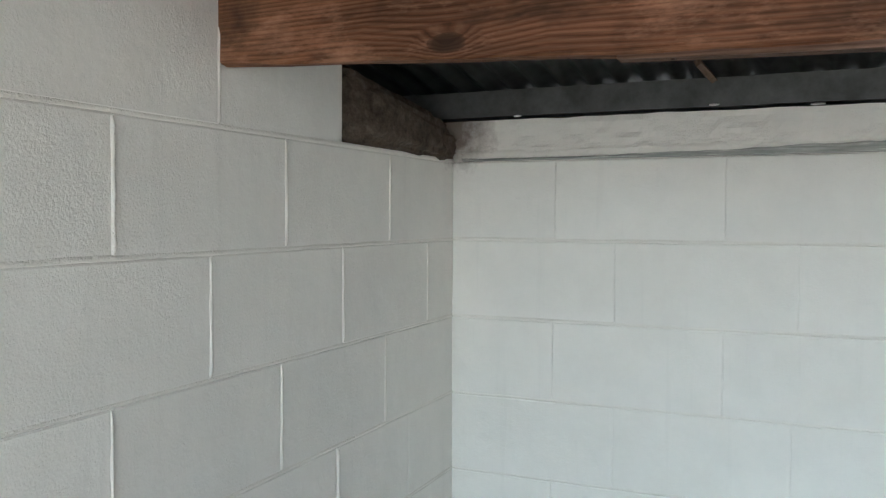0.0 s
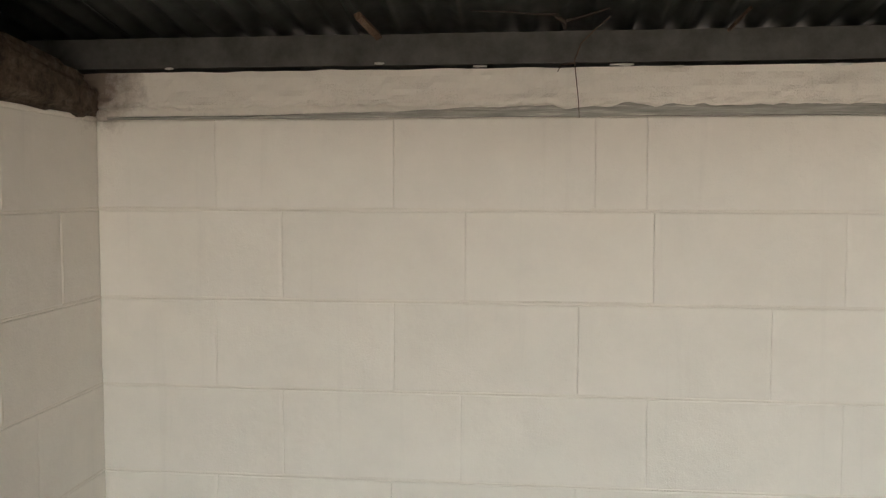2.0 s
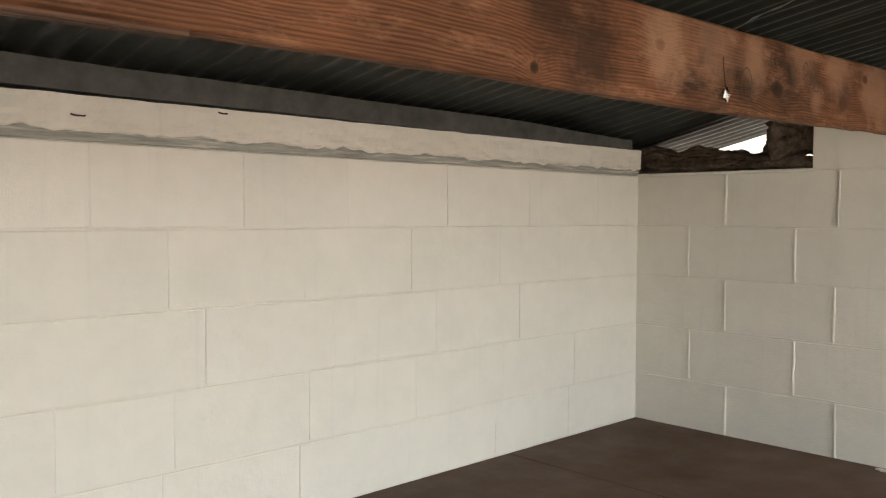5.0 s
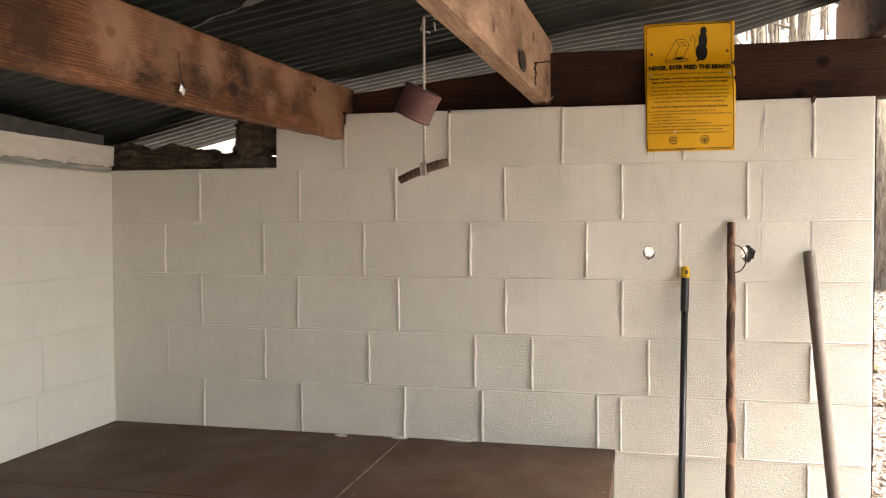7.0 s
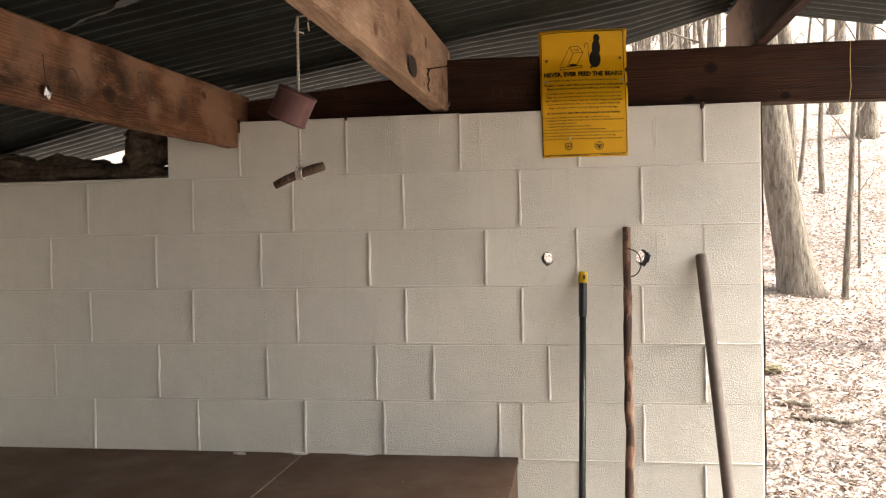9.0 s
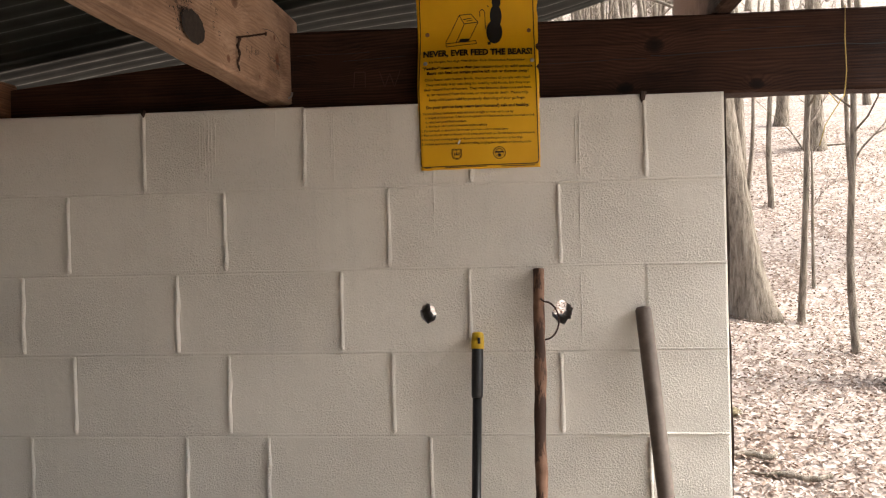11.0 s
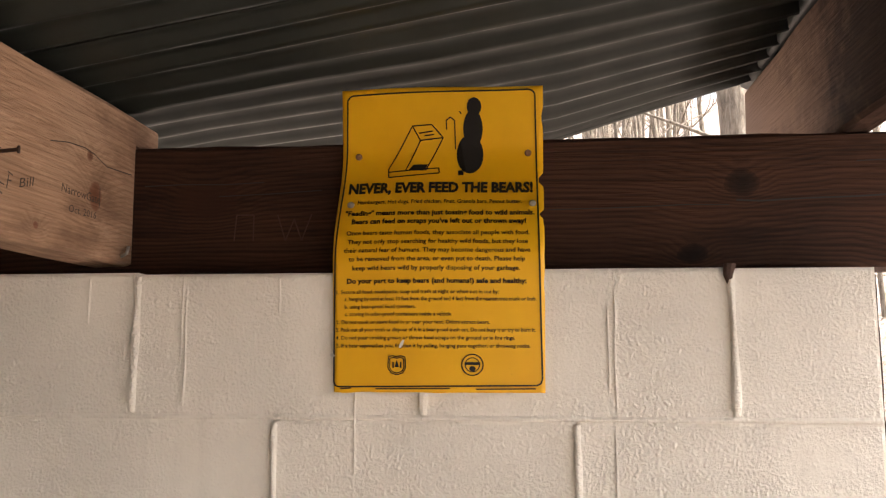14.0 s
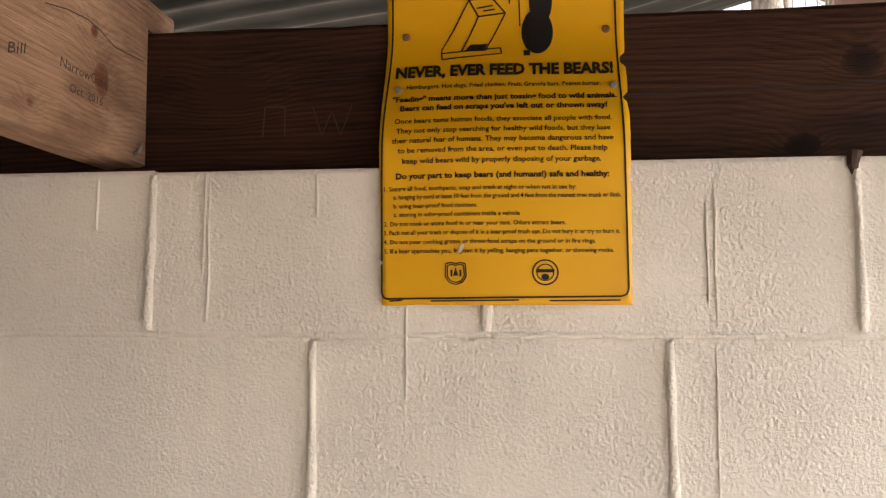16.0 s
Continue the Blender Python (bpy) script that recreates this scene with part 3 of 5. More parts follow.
# The west wall, seen close at the start.
west = {}
for c, ys in {9: [0.86, 1.287, 1.673], 8: [1.063, 1.473], 7: [1.264, 1.672], 6: [1.055, 1.455, 1.86], 5: [1.243, 1.65, 1.977],
              4: [1.05, 1.455], 3: [1.25, 1.66], 2: [1.05], 1: [1.25]}.items():
    west[c] = fill([y + E0 for y in ys], 0.0, E_LEN)
west[9] = [x for x in west[9] if x < 1.68 + E0] + [E_LEN]
west_tops = {(9, round(1.287 + E0, 3)): 1.79, (9, round(1.673 + E0, 3)): None}
for a in west[9]:
    if a < 1.28 + E0:
        west_tops[(9, round(a, 3))] = 1.905
west_m = Matrix(((0, -1, 0, XW), (1, 0, 0, YF), (0, 0, 1, 0), (0, 0, 0, 1)))
wall_west = wall("wall_west", "cream-painted concrete block side wall in shade", west_m, E_LEN, west, west_tops)

# The back wall: local x from the west corner.
B_LEN = XE - XW
back = {}
for c, xs in {8: [-0.310, 0.097, 0.535, 0.645, 1.147, 1.554, 1.956, 2.300, 2.702, 3.11], 7: [-0.158, 0.256, 0.662, 1.058, 1.340, 1.743, 2.146, 2.547],
              6: [-0.314, 0.096, 0.503, 0.911, 1.315, 1.843], 5: [-0.16, 0.246, 0.653, 1.062, 1.468, 1.756], 4: [0.09, 0.50, 0.91],
              3: [0.25], 2: [0.09], 1: [0.25]}.items():
    back[c] = fill([x - XW for x in xs], 0.0, B_LEN)
back_m = pose(XW, YB, 0)
wall_back = wall("wall_north", "cream-painted concrete block back wall", back_m, B_LEN, back, recess=0.0068)


def bond_cap():
    """The rough cast cap on the back wall, its lower lip broken and patched with grey mortar."""
    bm = bmesh.new()
    nx, rows = 360, (1.645, 1.651, 1.657, 1.664, 1.674, 1.687, 1.70, 1.715, 1.729)
    grid = []
    for i in range(nx + 1):
        x = XW - 0.19 + (XE - XW + 0.19) * i / nx
        col = []
        lip = 0.013 * noise.noise((x * 9, 0, 3)) + 0.009 * noise.noise((x * 31, 2, 3))
        for j, z in enumerate(rows):
            y = YB - 0.011 + 0.0065 * noise.noise((x * 16, z * 40, 1)) + 0.0025 * noise.noise((x * 50, z * 90, 5))
            if j < 4:
                y += 0.004 * noise.noise((x * 24, z * 60, 8)) + (0.010 if j == 0 else 0)
            col.append(bm.verts.new((x, y, z + (lip * (1 - j / 4) if j < 4 else 0) + (0.003 * noise.noise((x * 12, 5, 5)) if j == 8 else 0))))
        col.append(bm.verts.new((x, YB + TH, rows[-1])))
        col.append(bm.verts.new((x, YB + TH, 1.627)))
        col.append(bm.verts.new((x, YB + 0.012, 1.627)))
        grid.append(col)
    for a, b in zip(grid, grid[1:]):
        for j in range(len(a)):
            k = (j + 1) % len(a)
            bm.faces.new((a[j], b[j], b[k], a[k]))
    bm.faces.new(grid[0])
    bm.faces.new(grid[-1][::-1])
    bmesh.ops.recalc_face_normals(bm, faces=bm.faces[:])
    return tagged(new("wall_cap", mesh_of("wall_cap", bm, M_PAINT)), "rough cream-painted concrete cap along the back wall", "wall cap", "", "structure")


cap = bond_cap()
bm = bmesh.new()
n_seg = 240
rows = []
for i in range(n_seg + 1):
    x = XW + 0.03 + (XE - XW - 0.04) * i / n_seg
    t = 0.030 + 0.006 * noise.noise((x * 5, 1, 9)) + 0.004 * noise.noise((x * 22, 1, 9))
    t *= max(0.2, min(1.0, (x + 0.45) / 1.1))
    y = YB - 0.004 + 0.003 * noise.noise((x * 18, 4, 9))
    rows.append([bm.verts.new(c) for c in ((x, YB + 0.02, 1.6262), (x, y + 0.001, 1.6262), (x, y - 0.003, 1.6262 + t * 0.5), (x, y, 1.6262 + t), (x, YB + 0.02, 1.6262 + t))])
for a, b in zip(rows, rows[1:]):
    for j in range(4):
        bm.faces.new((a[j], b[j], b[j + 1], a[j + 1]))
bmesh.ops.recalc_face_normals(bm, faces=bm.faces[:])
part("mortar_patch", bm, M_MORTAR, cap, "grey mortar smeared under the cap")

# Metal strip between the cap and the roof sheets.
bm = bmesh.new()
rows = []
for i in range(121):
    x = XW - 0.15 + (3.87 - XW) * i / 120
    w = 0.003 * noise.noise((x * 4, 0, 1)) + 0.0015 * noise.noise((x * 17, 0, 2))
    zt = 1.803 - 0.014 * max(0, min(1, (x - 1.2) / 2.0)) + w
    zt -= 0.022 * max(0, min(1, (x - 3.05) / 0.6))
    zb = 1.737 - 0.008 * max(0, min(1, (x - 1.2) / 2.0)) + w * 0.8
    y = YB - 0.022 + w
    rows.append([bm.verts.new(c) for c in ((x, y, zb), (x, y + 0.002, zt), (x, YB + 0.05, zt), (x, YB + 0.05, zb))])
for a, b in zip(rows, rows[1:]):
    for j in range(4):
        bm.faces.new((a[j], b[j], b[(j + 1) % 4], a[(j + 1) % 4]))
bm.faces.new(rows[0][::-1])
bm.faces.new(rows[-1])
bmesh.ops.recalc_face_normals(bm, faces=bm.faces[:])
flash = tagged(new("trim_flashing", mesh_of("trim_flashing", bm, M_FLASH)), "dull grey metal flashing strip under the roof edge", "flashing", "", "structure")

# ---- roof ----
RIDGE_Y, RIDGE_Z, SLOPE = -0.60, 2.285, 0.171
RAKE_E, RAKE_W = 4.42, -1.20


def roof_z(x, y):
    z = RIDGE_Z - SLOPE * abs(y - RIDGE_Y)
    if y > RIDGE_Y:
        droop = max(0.0, min(1.0, (x - 3.75) / 0.6))
        z -= 0.06 * droop * math.exp(-((y + 0.1) / 0.35) ** 2)
        near = max(0.0, min(1.0, (x - 3.3) / 0.5))
        z -= 0.05 * near * max(0.0, min(1.0, (y - 1.5) / 0.7))
    return z


roof = tagged(new("roof"), "low gable roof of dark corrugated steel sheets", "roof", "", "structure")


def sheet(x0, x1, y0, y1, lift, seed):
    bm = bmesh.new()
    pitch, amp = 0.0675, 0.0075
    nx, ny = int((x1 - x0) / pitch * 8), 16
    cols = []
    for i in range(nx + 1):
        x = x0 + (x1 - x0) * i / nx
        col = []
        for j in range(ny + 1):
            y = y0 + (y1 - y0) * j / ny
            w = amp * (1 - 2 * (0.5 - 0.5 * math.sin(2 * math.pi * x / pitch)) ** 1.8)
            w += 0.004 * noise.noise((x * 1.3, y * 1.1, seed)) + 0.002 * noise.noise((x * 5, y * 4, seed))
            yy = y + (0.006 * noise.noise((x * 7, seed, 3)) if j in (0, ny) else 0)
            col.append(bm.verts.new((x + 0.004 * noise.noise((y * 3, seed, 1)), yy, roof_z(x, y) + 0.009 + lift + w)))
        cols.append(col)
    for a, b in zip(cols, cols[1:]):
        for j in range(ny):
            bm.faces.new((a[j], b[j], b[j + 1], a[j + 1]))
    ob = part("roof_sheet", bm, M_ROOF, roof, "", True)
    s = ob.modifiers.new("thickness", "SOLIDIFY")
    s.thickness, s.offset = 0.0012, 1
    return ob


x, k = RAKE_W, 0
while x < RAKE_E - 0.05:
    x1 = min(x + 0.70, RAKE_E)
    sheet(x, x1, RIDGE_Y + 0.005, 2.66, 0.003 * (k % 2), k)
    sheet(x, x1, -1.17, RIDGE_Y - 0.005, 0.003 * (k % 2), k + 20)
    x, k = x + 0.6075, k + 1
bm = bmesh.new()
tube(bm, [(RAKE_W + (RAKE_E - RAKE_W) * i / 40, RIDGE_Y, RIDGE_Z + 0.012 + 0.002 * math.sin(i)) for i in range(41)], 0.022, 10)
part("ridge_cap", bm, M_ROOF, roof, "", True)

# ---- timbers ----


def tie_bow(x):
    """The rear tie beam hangs a little lower towards its shaded end."""
    return -0.027 * math.exp(-((x - 0.3) / 0.9) ** 2)


beam_tie = timber("beam_tie_rear", "red-brown knotty timber tie beam set into both side walls", (XW - 0.09, 1.266, 1.737), (XE + 0.12, 1.310, 1.938), "x", M_BEAM, 0.035, 1, 0.004, 0.042, tie_bow)
beam_pale = timber("beam_tie_front", "pale stained timber tie beam covered in scribbles", (XW - 0.15, 0.547, 1.847), (3.874, 0.608, 2.082), "x", M_PALE, 0.0, 2, 0.006, 0.138)
plate = timber("beam_plate_east", "dark-stained timber plate lying on the side wall", (3.876, -1.15, 1.8365), (3.968, 1.236, 2.034), "y", M_DARKY, 0.0, 3, 0.004)
# board added behind the notch to block daylight under the roof
gable = timber("wall_gable_board", "dark boards added above the shaded wall to block daylight at the gable", (XW - 0.19, 1.30, 1.628), (XW - 0.165, 2.44, 1.98), "y", M_DARKY, 0.0, 6)
bm = bmesh.new()
box(bm, (3.872, 0.4795, 2.038), (3.958, 0.538, 2.081), 0.006, 2)
part("notched_end", bm, M_PALE, beam_pale)
ridge = timber("beam_ridge", "weathered timber ridge beam under the roof, outer end coloured as if daylit", (RAKE_W + 0.05, -0.632, 2.036), (RAKE_E - 0.02, -0.585, 2.268), "x", M_DARKX, 0.0, 4, 0.005)

# thin strip added to draw the dark line at the wall's free end
end_strip = timber("trim_end_board", "thin dark ragged strip added up the free end of the wall", (3.822, -0.5955, 0.0), (3.985, -0.5885, 1.822), "z", M_DARKZ, 0.0, 8, 0.006)
# added at the eave so that no daylight leaks in over the flashing
filler = timber("trim_eave_filler", "dark board added behind the flashing to keep daylight out", (XW - 0.15, 2.30, 1.729), (XE + 0.15, 2.33, 1.81), "x", M_RIDGE, 0.0, 11)
for v in plate.data.vertices:
    if v.co.y > 0.64 and v.co.z > 1.90:
        v.co.z = min(v.co.z, 1.975 - 0.105 * (v.co.y - 0.66))
for ob in (gable, plate, beam_pale, beam_tie, filler):
    for v in ob.data.vertices:
        v.co.z = min(v.co.z, roof_z(v.co.x, v.co.y) + 0.0005)
# thin ridges of old paint running down the side wall
RIDGES = ((0.354, 1.64, 1.82), (0.50, 1.755, 1.82), (-0.245, 1.64, 1.80), (-0.243, 1.44, 1.62), (-0.242, 1.24, 1.41), (0.109, 1.55, 1.66), (0.219, 1.77, 1.822), (0.695, 1.66, 1.80), (0.664, 1.65, 1.81), (0.672, 1.64, 1.82), (0.681, 1.67, 1.81), (0.688, 1.64, 1.79), (0.655, 1.69, 1.80), (0.68, 1.50, 1.61), (0.674, 1.53, 1.61),
          (0.36, 1.70, 1.82), (-0.236, 1.66, 1.78))
for k, (y, z0, z1) in enumerate(RIDGES):
    bm = bmesh.new()
    rows = []
    for i in range(13):
        z = z0 + (z1 - z0) * i / 12
        w = 0.0022 + 0.0012 * noise.noise((z * 40, k, 0))
        h = (0.0022 + 0.0015 * noise.noise((z * 55, k, 3))) * (0.2 if i in (0, 12) else 1)
        o = 0.002 * noise.noise((z * 15, k, 6))
        rows.append([bm.verts.new((y - YF + o + dx, dy, z)) for dx, dy in ((-w, 0.002), (-w * 0.4, -h), (w * 0.5, -h * 0.8), (w, 0.002))])
    for a, b in zip(rows, rows[1:]):
        for j in range(3):
            bm.faces.new((a[j], a[j + 1], b[j + 1], b[j]))
    part("paint_ridge", bm, M_PAINT, wall_east, "", True)

for y, deep in ((-0.398, 0.03), (0.838, 0.018), (1.239, 0.012)):
    bm = bmesh.new()
    tube(bm, [(y - YF, -0.0015, 1.8345), (y + 0.001 - YF, -0.0015, 1.834 - deep * 0.5), (y - 0.001 - YF, -0.001, 1.834 - deep)], [0.009, 0.006, 0.002], 7, 0.3, RND)
    part("mortar_gap", bm, M_RUST, wall_east, "dark gap where mortar has fallen out")


def tie_y(x):
    return 1.266 + 0.042 * (0.5 - (x + 0.68) / 4.6)


# ---- sleeping platform and floor ----
P_Z, P_Y = 0.62, 0.24
platform = thing("sleeping_platform", "worn brown-painted plywood sleeping platform across the back", "platform", "", "", (1.6, 1.2, 0))
for i, (x0, x1) in enumerate(((XW + 0.004, 0.60), (0.603, 1.80), (1.803, 3.0), (3.003, XE - 0.004))):
    for y0, y1 in ((P_Y, 1.012), (1.0145, YB - 0.004)):
        bm = bmesh.new()
        box(bm, (x0 - 1.6, y0 - 1.2, P_Z - 0.02), (x1 - 1.6, y1 - 1.2, P_Z + 0.0006 * (i % 2)), 0.002, 1)
        part("plywood_sheet", bm, M_PLATFORM, platform)
bm = bmesh.new()
box(bm, (XW + 0.01 - 1.6, 1.0105 - 1.2, P_Z - 0.004), (XE - 0.01 - 1.6, 1.016 - 1.2, P_Z + 0.0014), 0.0006, 1)
part("seam_strip", bm, M_SEAM, platform, "pale dirt packed into the seam")
bm = bmesh.new()
box(bm, (XW + 0.004 - 1.6, P_Y - 1.2 + 0.004, P_Z - 0.16), (XE - 0.004 - 1.6, P_Y - 1.2 + 0.042, P_Z - 0.021), 0.003, 1)
part("front_joist", bm, M_PLATFORM, platform)
for x in (XW + 0.06, 0.6, 1.8, 3.0, XE - 0.06):
    bm = bmesh.new()
    box(bm, (x - 0.045 - 1.6, P_Y + 0.05 - 1.2, 0.0), (x + 0.045 - 1.6, P_Y + 0.14 - 1.2, P_Z - 0.021), 0.004, 1)
    part("leg", bm, M_PLATFORM, platform)
wear = random.Random(31)
for k in range(26):
    x, y = wear.uniform(2.2, XE - 0.06), wear.choice((P_Y + wear.uniform(0.004, 0.05), wear.uniform(P_Y + 0.05, 1.9)))
    r = wear.uniform(0.002, 0.007)
    bm = bmesh.new()
    pts = [(x - 1.6 + r * math.cos(6.28 * i / 7) * wear.uniform(0.6, 1.6), y - 1.2 + r * math.sin(6.28 * i / 7) * wear.uniform(0.6, 1.3)) for i in range(7)]
    low, high = [bm.verts.new((px, py, P_Z)) for px, py in pts], [bm.verts.new((px, py, P_Z + 0.0022)) for px, py in pts]
    bm.faces.new(high)
    for i in range(7):
        bm.faces.new((low[i], low[(i + 1) % 7], high[(i + 1) % 7], high[i]))
    part("paint_chip", bm, M_SEAM, platform, "pale chip in the worn brown paint")
bm = bmesh.new()
box(bm, (XW - TH, -1.10, -0.12), (XE + TH, YB + TH, 0.0), 0.01, 1)
floor = tagged(new("floor", mesh_of("floor", bm, M_FLOOR)), "bare packed earth floor of the shelter", "floor", "", "structure")

M_ROOT = simple("root_and_crack", (0.10, 0.07, 0.05), 0.9, 0, 0.2, 90, 0.2)

# ---- stones wedged into the wall tops ----


def stone(label, at, size, seed, rough=0.22, wedge=0.0, turn=0.0, square=0.55):
    ob = new("stone", rock_mesh("stone", size, seed, M_RUBBLE, rough, 5, wedge, square))
    ob.matrix_world = pose(*at, 0, 0, turn)
    return tagged(ob, label, "stone", "stones stuffed into the wall tops")


stone("dark crumbling stone filling the notch in the wall top", (XW - 0.075, 1.968, 1.714), (0.20, 0.60, 0.185), 2.0, 0.15, 0.095)
stone("small dark stone packed into the corner of the wall top", (XW - 0.055, 2.175, 1.662), (0.14, 0.13, 0.078), 4.0, 0.15)
stone("long dark rotted stone lying on the wall top", (XE + 0.09, 2.03, 1.676), (0.17, 0.60, 0.104), 5.0, 0.30, 0.012, 180, 0.72)
stone("dark flat stone lying along the wall top", (XE + 0.08, 1.685, 1.657), (0.14, 0.31, 0.064), 9.0, 0.30, 0.0, 0, 0.72)
stone("dark stone jammed under the tie beam", (XE + 0.085, 1.625, 1.750), (0.15, 0.19, 0.165), 12.0, 0.34, -0.02, 0, 0.75)
stone("small dark stone on top of another", (XE + 0.08, 2.19, 1.726), (0.12, 0.14, 0.044), 15.0, 0.30, 0.0, 0, 0.75)
stone("small flat dark stone on top of another", (XE + 0.08, 1.985, 1.722), (0.12, 0.11, 0.028), 18.0, 0.30, 0.0, 0, 0.75)
stone("small dark stone packed into the corner of the wall top", (XE + 0.07, 2.285, 1.692), (0.12, 0.10, 0.07), 21.0, 0.30, 0.0, 0, 0.75)

# ---- the sign ----
SIGN_W, SIGN_H = 0.305, 0.4525


def sign_at(u, v, lift=0.0):
    """A place on the bent sign: u across (0 at the back edge), v down (0 at the top)."""
    y = 0.150 - 0.013 * v - (SIGN_W - 0.017 * v) * u
    f = max(0.0, min(1.0, (v - 0.20) / 0.41))
    x = 3.8705 - 0.0775 * f * f * (3 - 2 * f)
    x -= 0.005 * math.sin(u * math.pi) * v + 0.004 * (1 - v) ** 6 * (0.4 + u)
    z = 2.1145 - SIGN_H * v + 0.002 * math.sin(u * 5) * (1 - v)
    return Vector((x - lift, y, z))


def sign_sheet():
    bm = bmesh.new()
    nu, nv = 40, 60
    grid = []
    for i in range(nu + 1):
        u = i / nu
        col = []
        for j in range(nv + 1):
            v = j / nv
            uu = u
            if i == nu:
                uu -= 0.012 * max(0, noise.noise((v * 14, 0, 4))) + (0.018 if 0.30 < v < 0.34 or 0.44 < v < 0.46 else 0)
            vv = v + (0.003 * noise.noise((u * 9, 1, 4)) if j == nv else 0)
            col.append((uu, vv))
        grid.append(col)
    front = [[bm.verts.new(sign_at(u, v)) for u, v in col] for col in grid]
    rear = [[bm.verts.new(sign_at(u, v, -0.0012)) for u, v in col] for col in grid]
    for i in range(nu):
        for j in range(nv):
            bm.faces.new((front[i][j], front[i][j + 1], front[i + 1][j + 1], front[i + 1][j]))
            bm.faces.new((rear[i][j], rear[i + 1][j], rear[i + 1][j + 1], rear[i][j + 1]))
    for a, b in ((front[0], rear[0]), (rear[-1], front[-1]), ([c[0] for c in rear], [c[0] for c in front]), ([c[-1] for c in front], [c[-1] for c in rear])):
        for j in range(len(a) - 1):
            bm.faces.new((a[j], b[j], b[j + 1], a[j + 1]))
    bmesh.ops.recalc_face_normals(bm, faces=bm.faces[:])
    return bm


sign = thing("warning_sign", "yellow plastic bear warning sign with black print, bent and nailed up", "sign")
part("panel", sign_sheet(), M_SIGN, sign, "", True)


def to_sign(px, py):
    """Print layout of the sign: 0..752 across, 36..1006 down."""
    v = (py - 38) / 965
    return (px - 44) / 662, v + 0.028 * math.sin(math.pi * v)


def ink(name, polys, label=""):
    """Flat shapes of ink, given as loops of layout points, laid on the bent panel."""
    bm = bmesh.new()
    for loop in polys:
        bm.faces.new([bm.verts.new(sign_at(*to_sign(x, y), 0.0011)) for x, y in loop])
    return part(name, bm, M_INK, sign, label)


def stroke(pts, w):
    """A line of the given width as quads."""
    out, fine = [], [pts[0]]
    for (x0, y0), (x1, y1) in zip(pts, pts[1:]):
        n = max(1, int(math.hypot(x1 - x0, y1 - y0) / 16))
        fine += [(x0 + (x1 - x0) * k / n, y0 + (y1 - y0) * k / n) for k in range(1, n + 1)]
    for (x0, y0), (x1, y1) in zip(fine, fine[1:]):
        d = math.hypot(x1 - x0, y1 - y0) or 1
        nx, ny = -(y1 - y0) / d * w / 2, (x1 - x0) / d * w / 2
        out.append([(x0 + nx, y0 + ny), (x1 + nx, y1 + ny), (x1 - nx, y1 - ny), (x0 - nx, y0 - ny)])
    return out


def ellipse(cx, cy, rx, ry, n=24, turn=0.0):
    return [(cx + rx * math.cos(a) * math.cos(turn) - ry * math.sin(a) * math.sin(turn), cy + rx * math.cos(a) * math.sin(turn) + ry * math.sin(a) * math.cos(turn))
            for a in [2 * math.pi * k / n for k in range(n)]]


def lettering(text, bold=0.0):
    """The outline of a line of text as a flat mesh, with its width and verts."""
    cu = bpy.data.curves.new("text", "FONT")
    cu.body, cu.size, cu.offset, cu.resolution_u = text, 1.0, bold, 2
    ob = new("text", cu)
    bpy.context.view_layer.update()
    me = bpy.data.meshes.new_from_object(ob.evaluated_get(bpy.context.evaluated_depsgraph_get()))
    bpy.data.objects.remove(ob)
    bpy.data.curves.remove(cu)
    return me


def print_line(text, x0, x1, y, high, bold=0.0):
    me = lettering(text, bold)
    xs = [v.co.x for v in me.vertices]
    lo, hi = min(xs), max(xs)
    for v in me.vertices:
        v.co = sign_at(*to_sign(x0 + (v.co.x - lo) / (hi - lo) * (x1 - x0), y - v.co.y * high / 0.7), 0.0012)
    me.materials.append(M_INK)
    ob = new("print_line", me)
    ob.parent = sign
    return ob


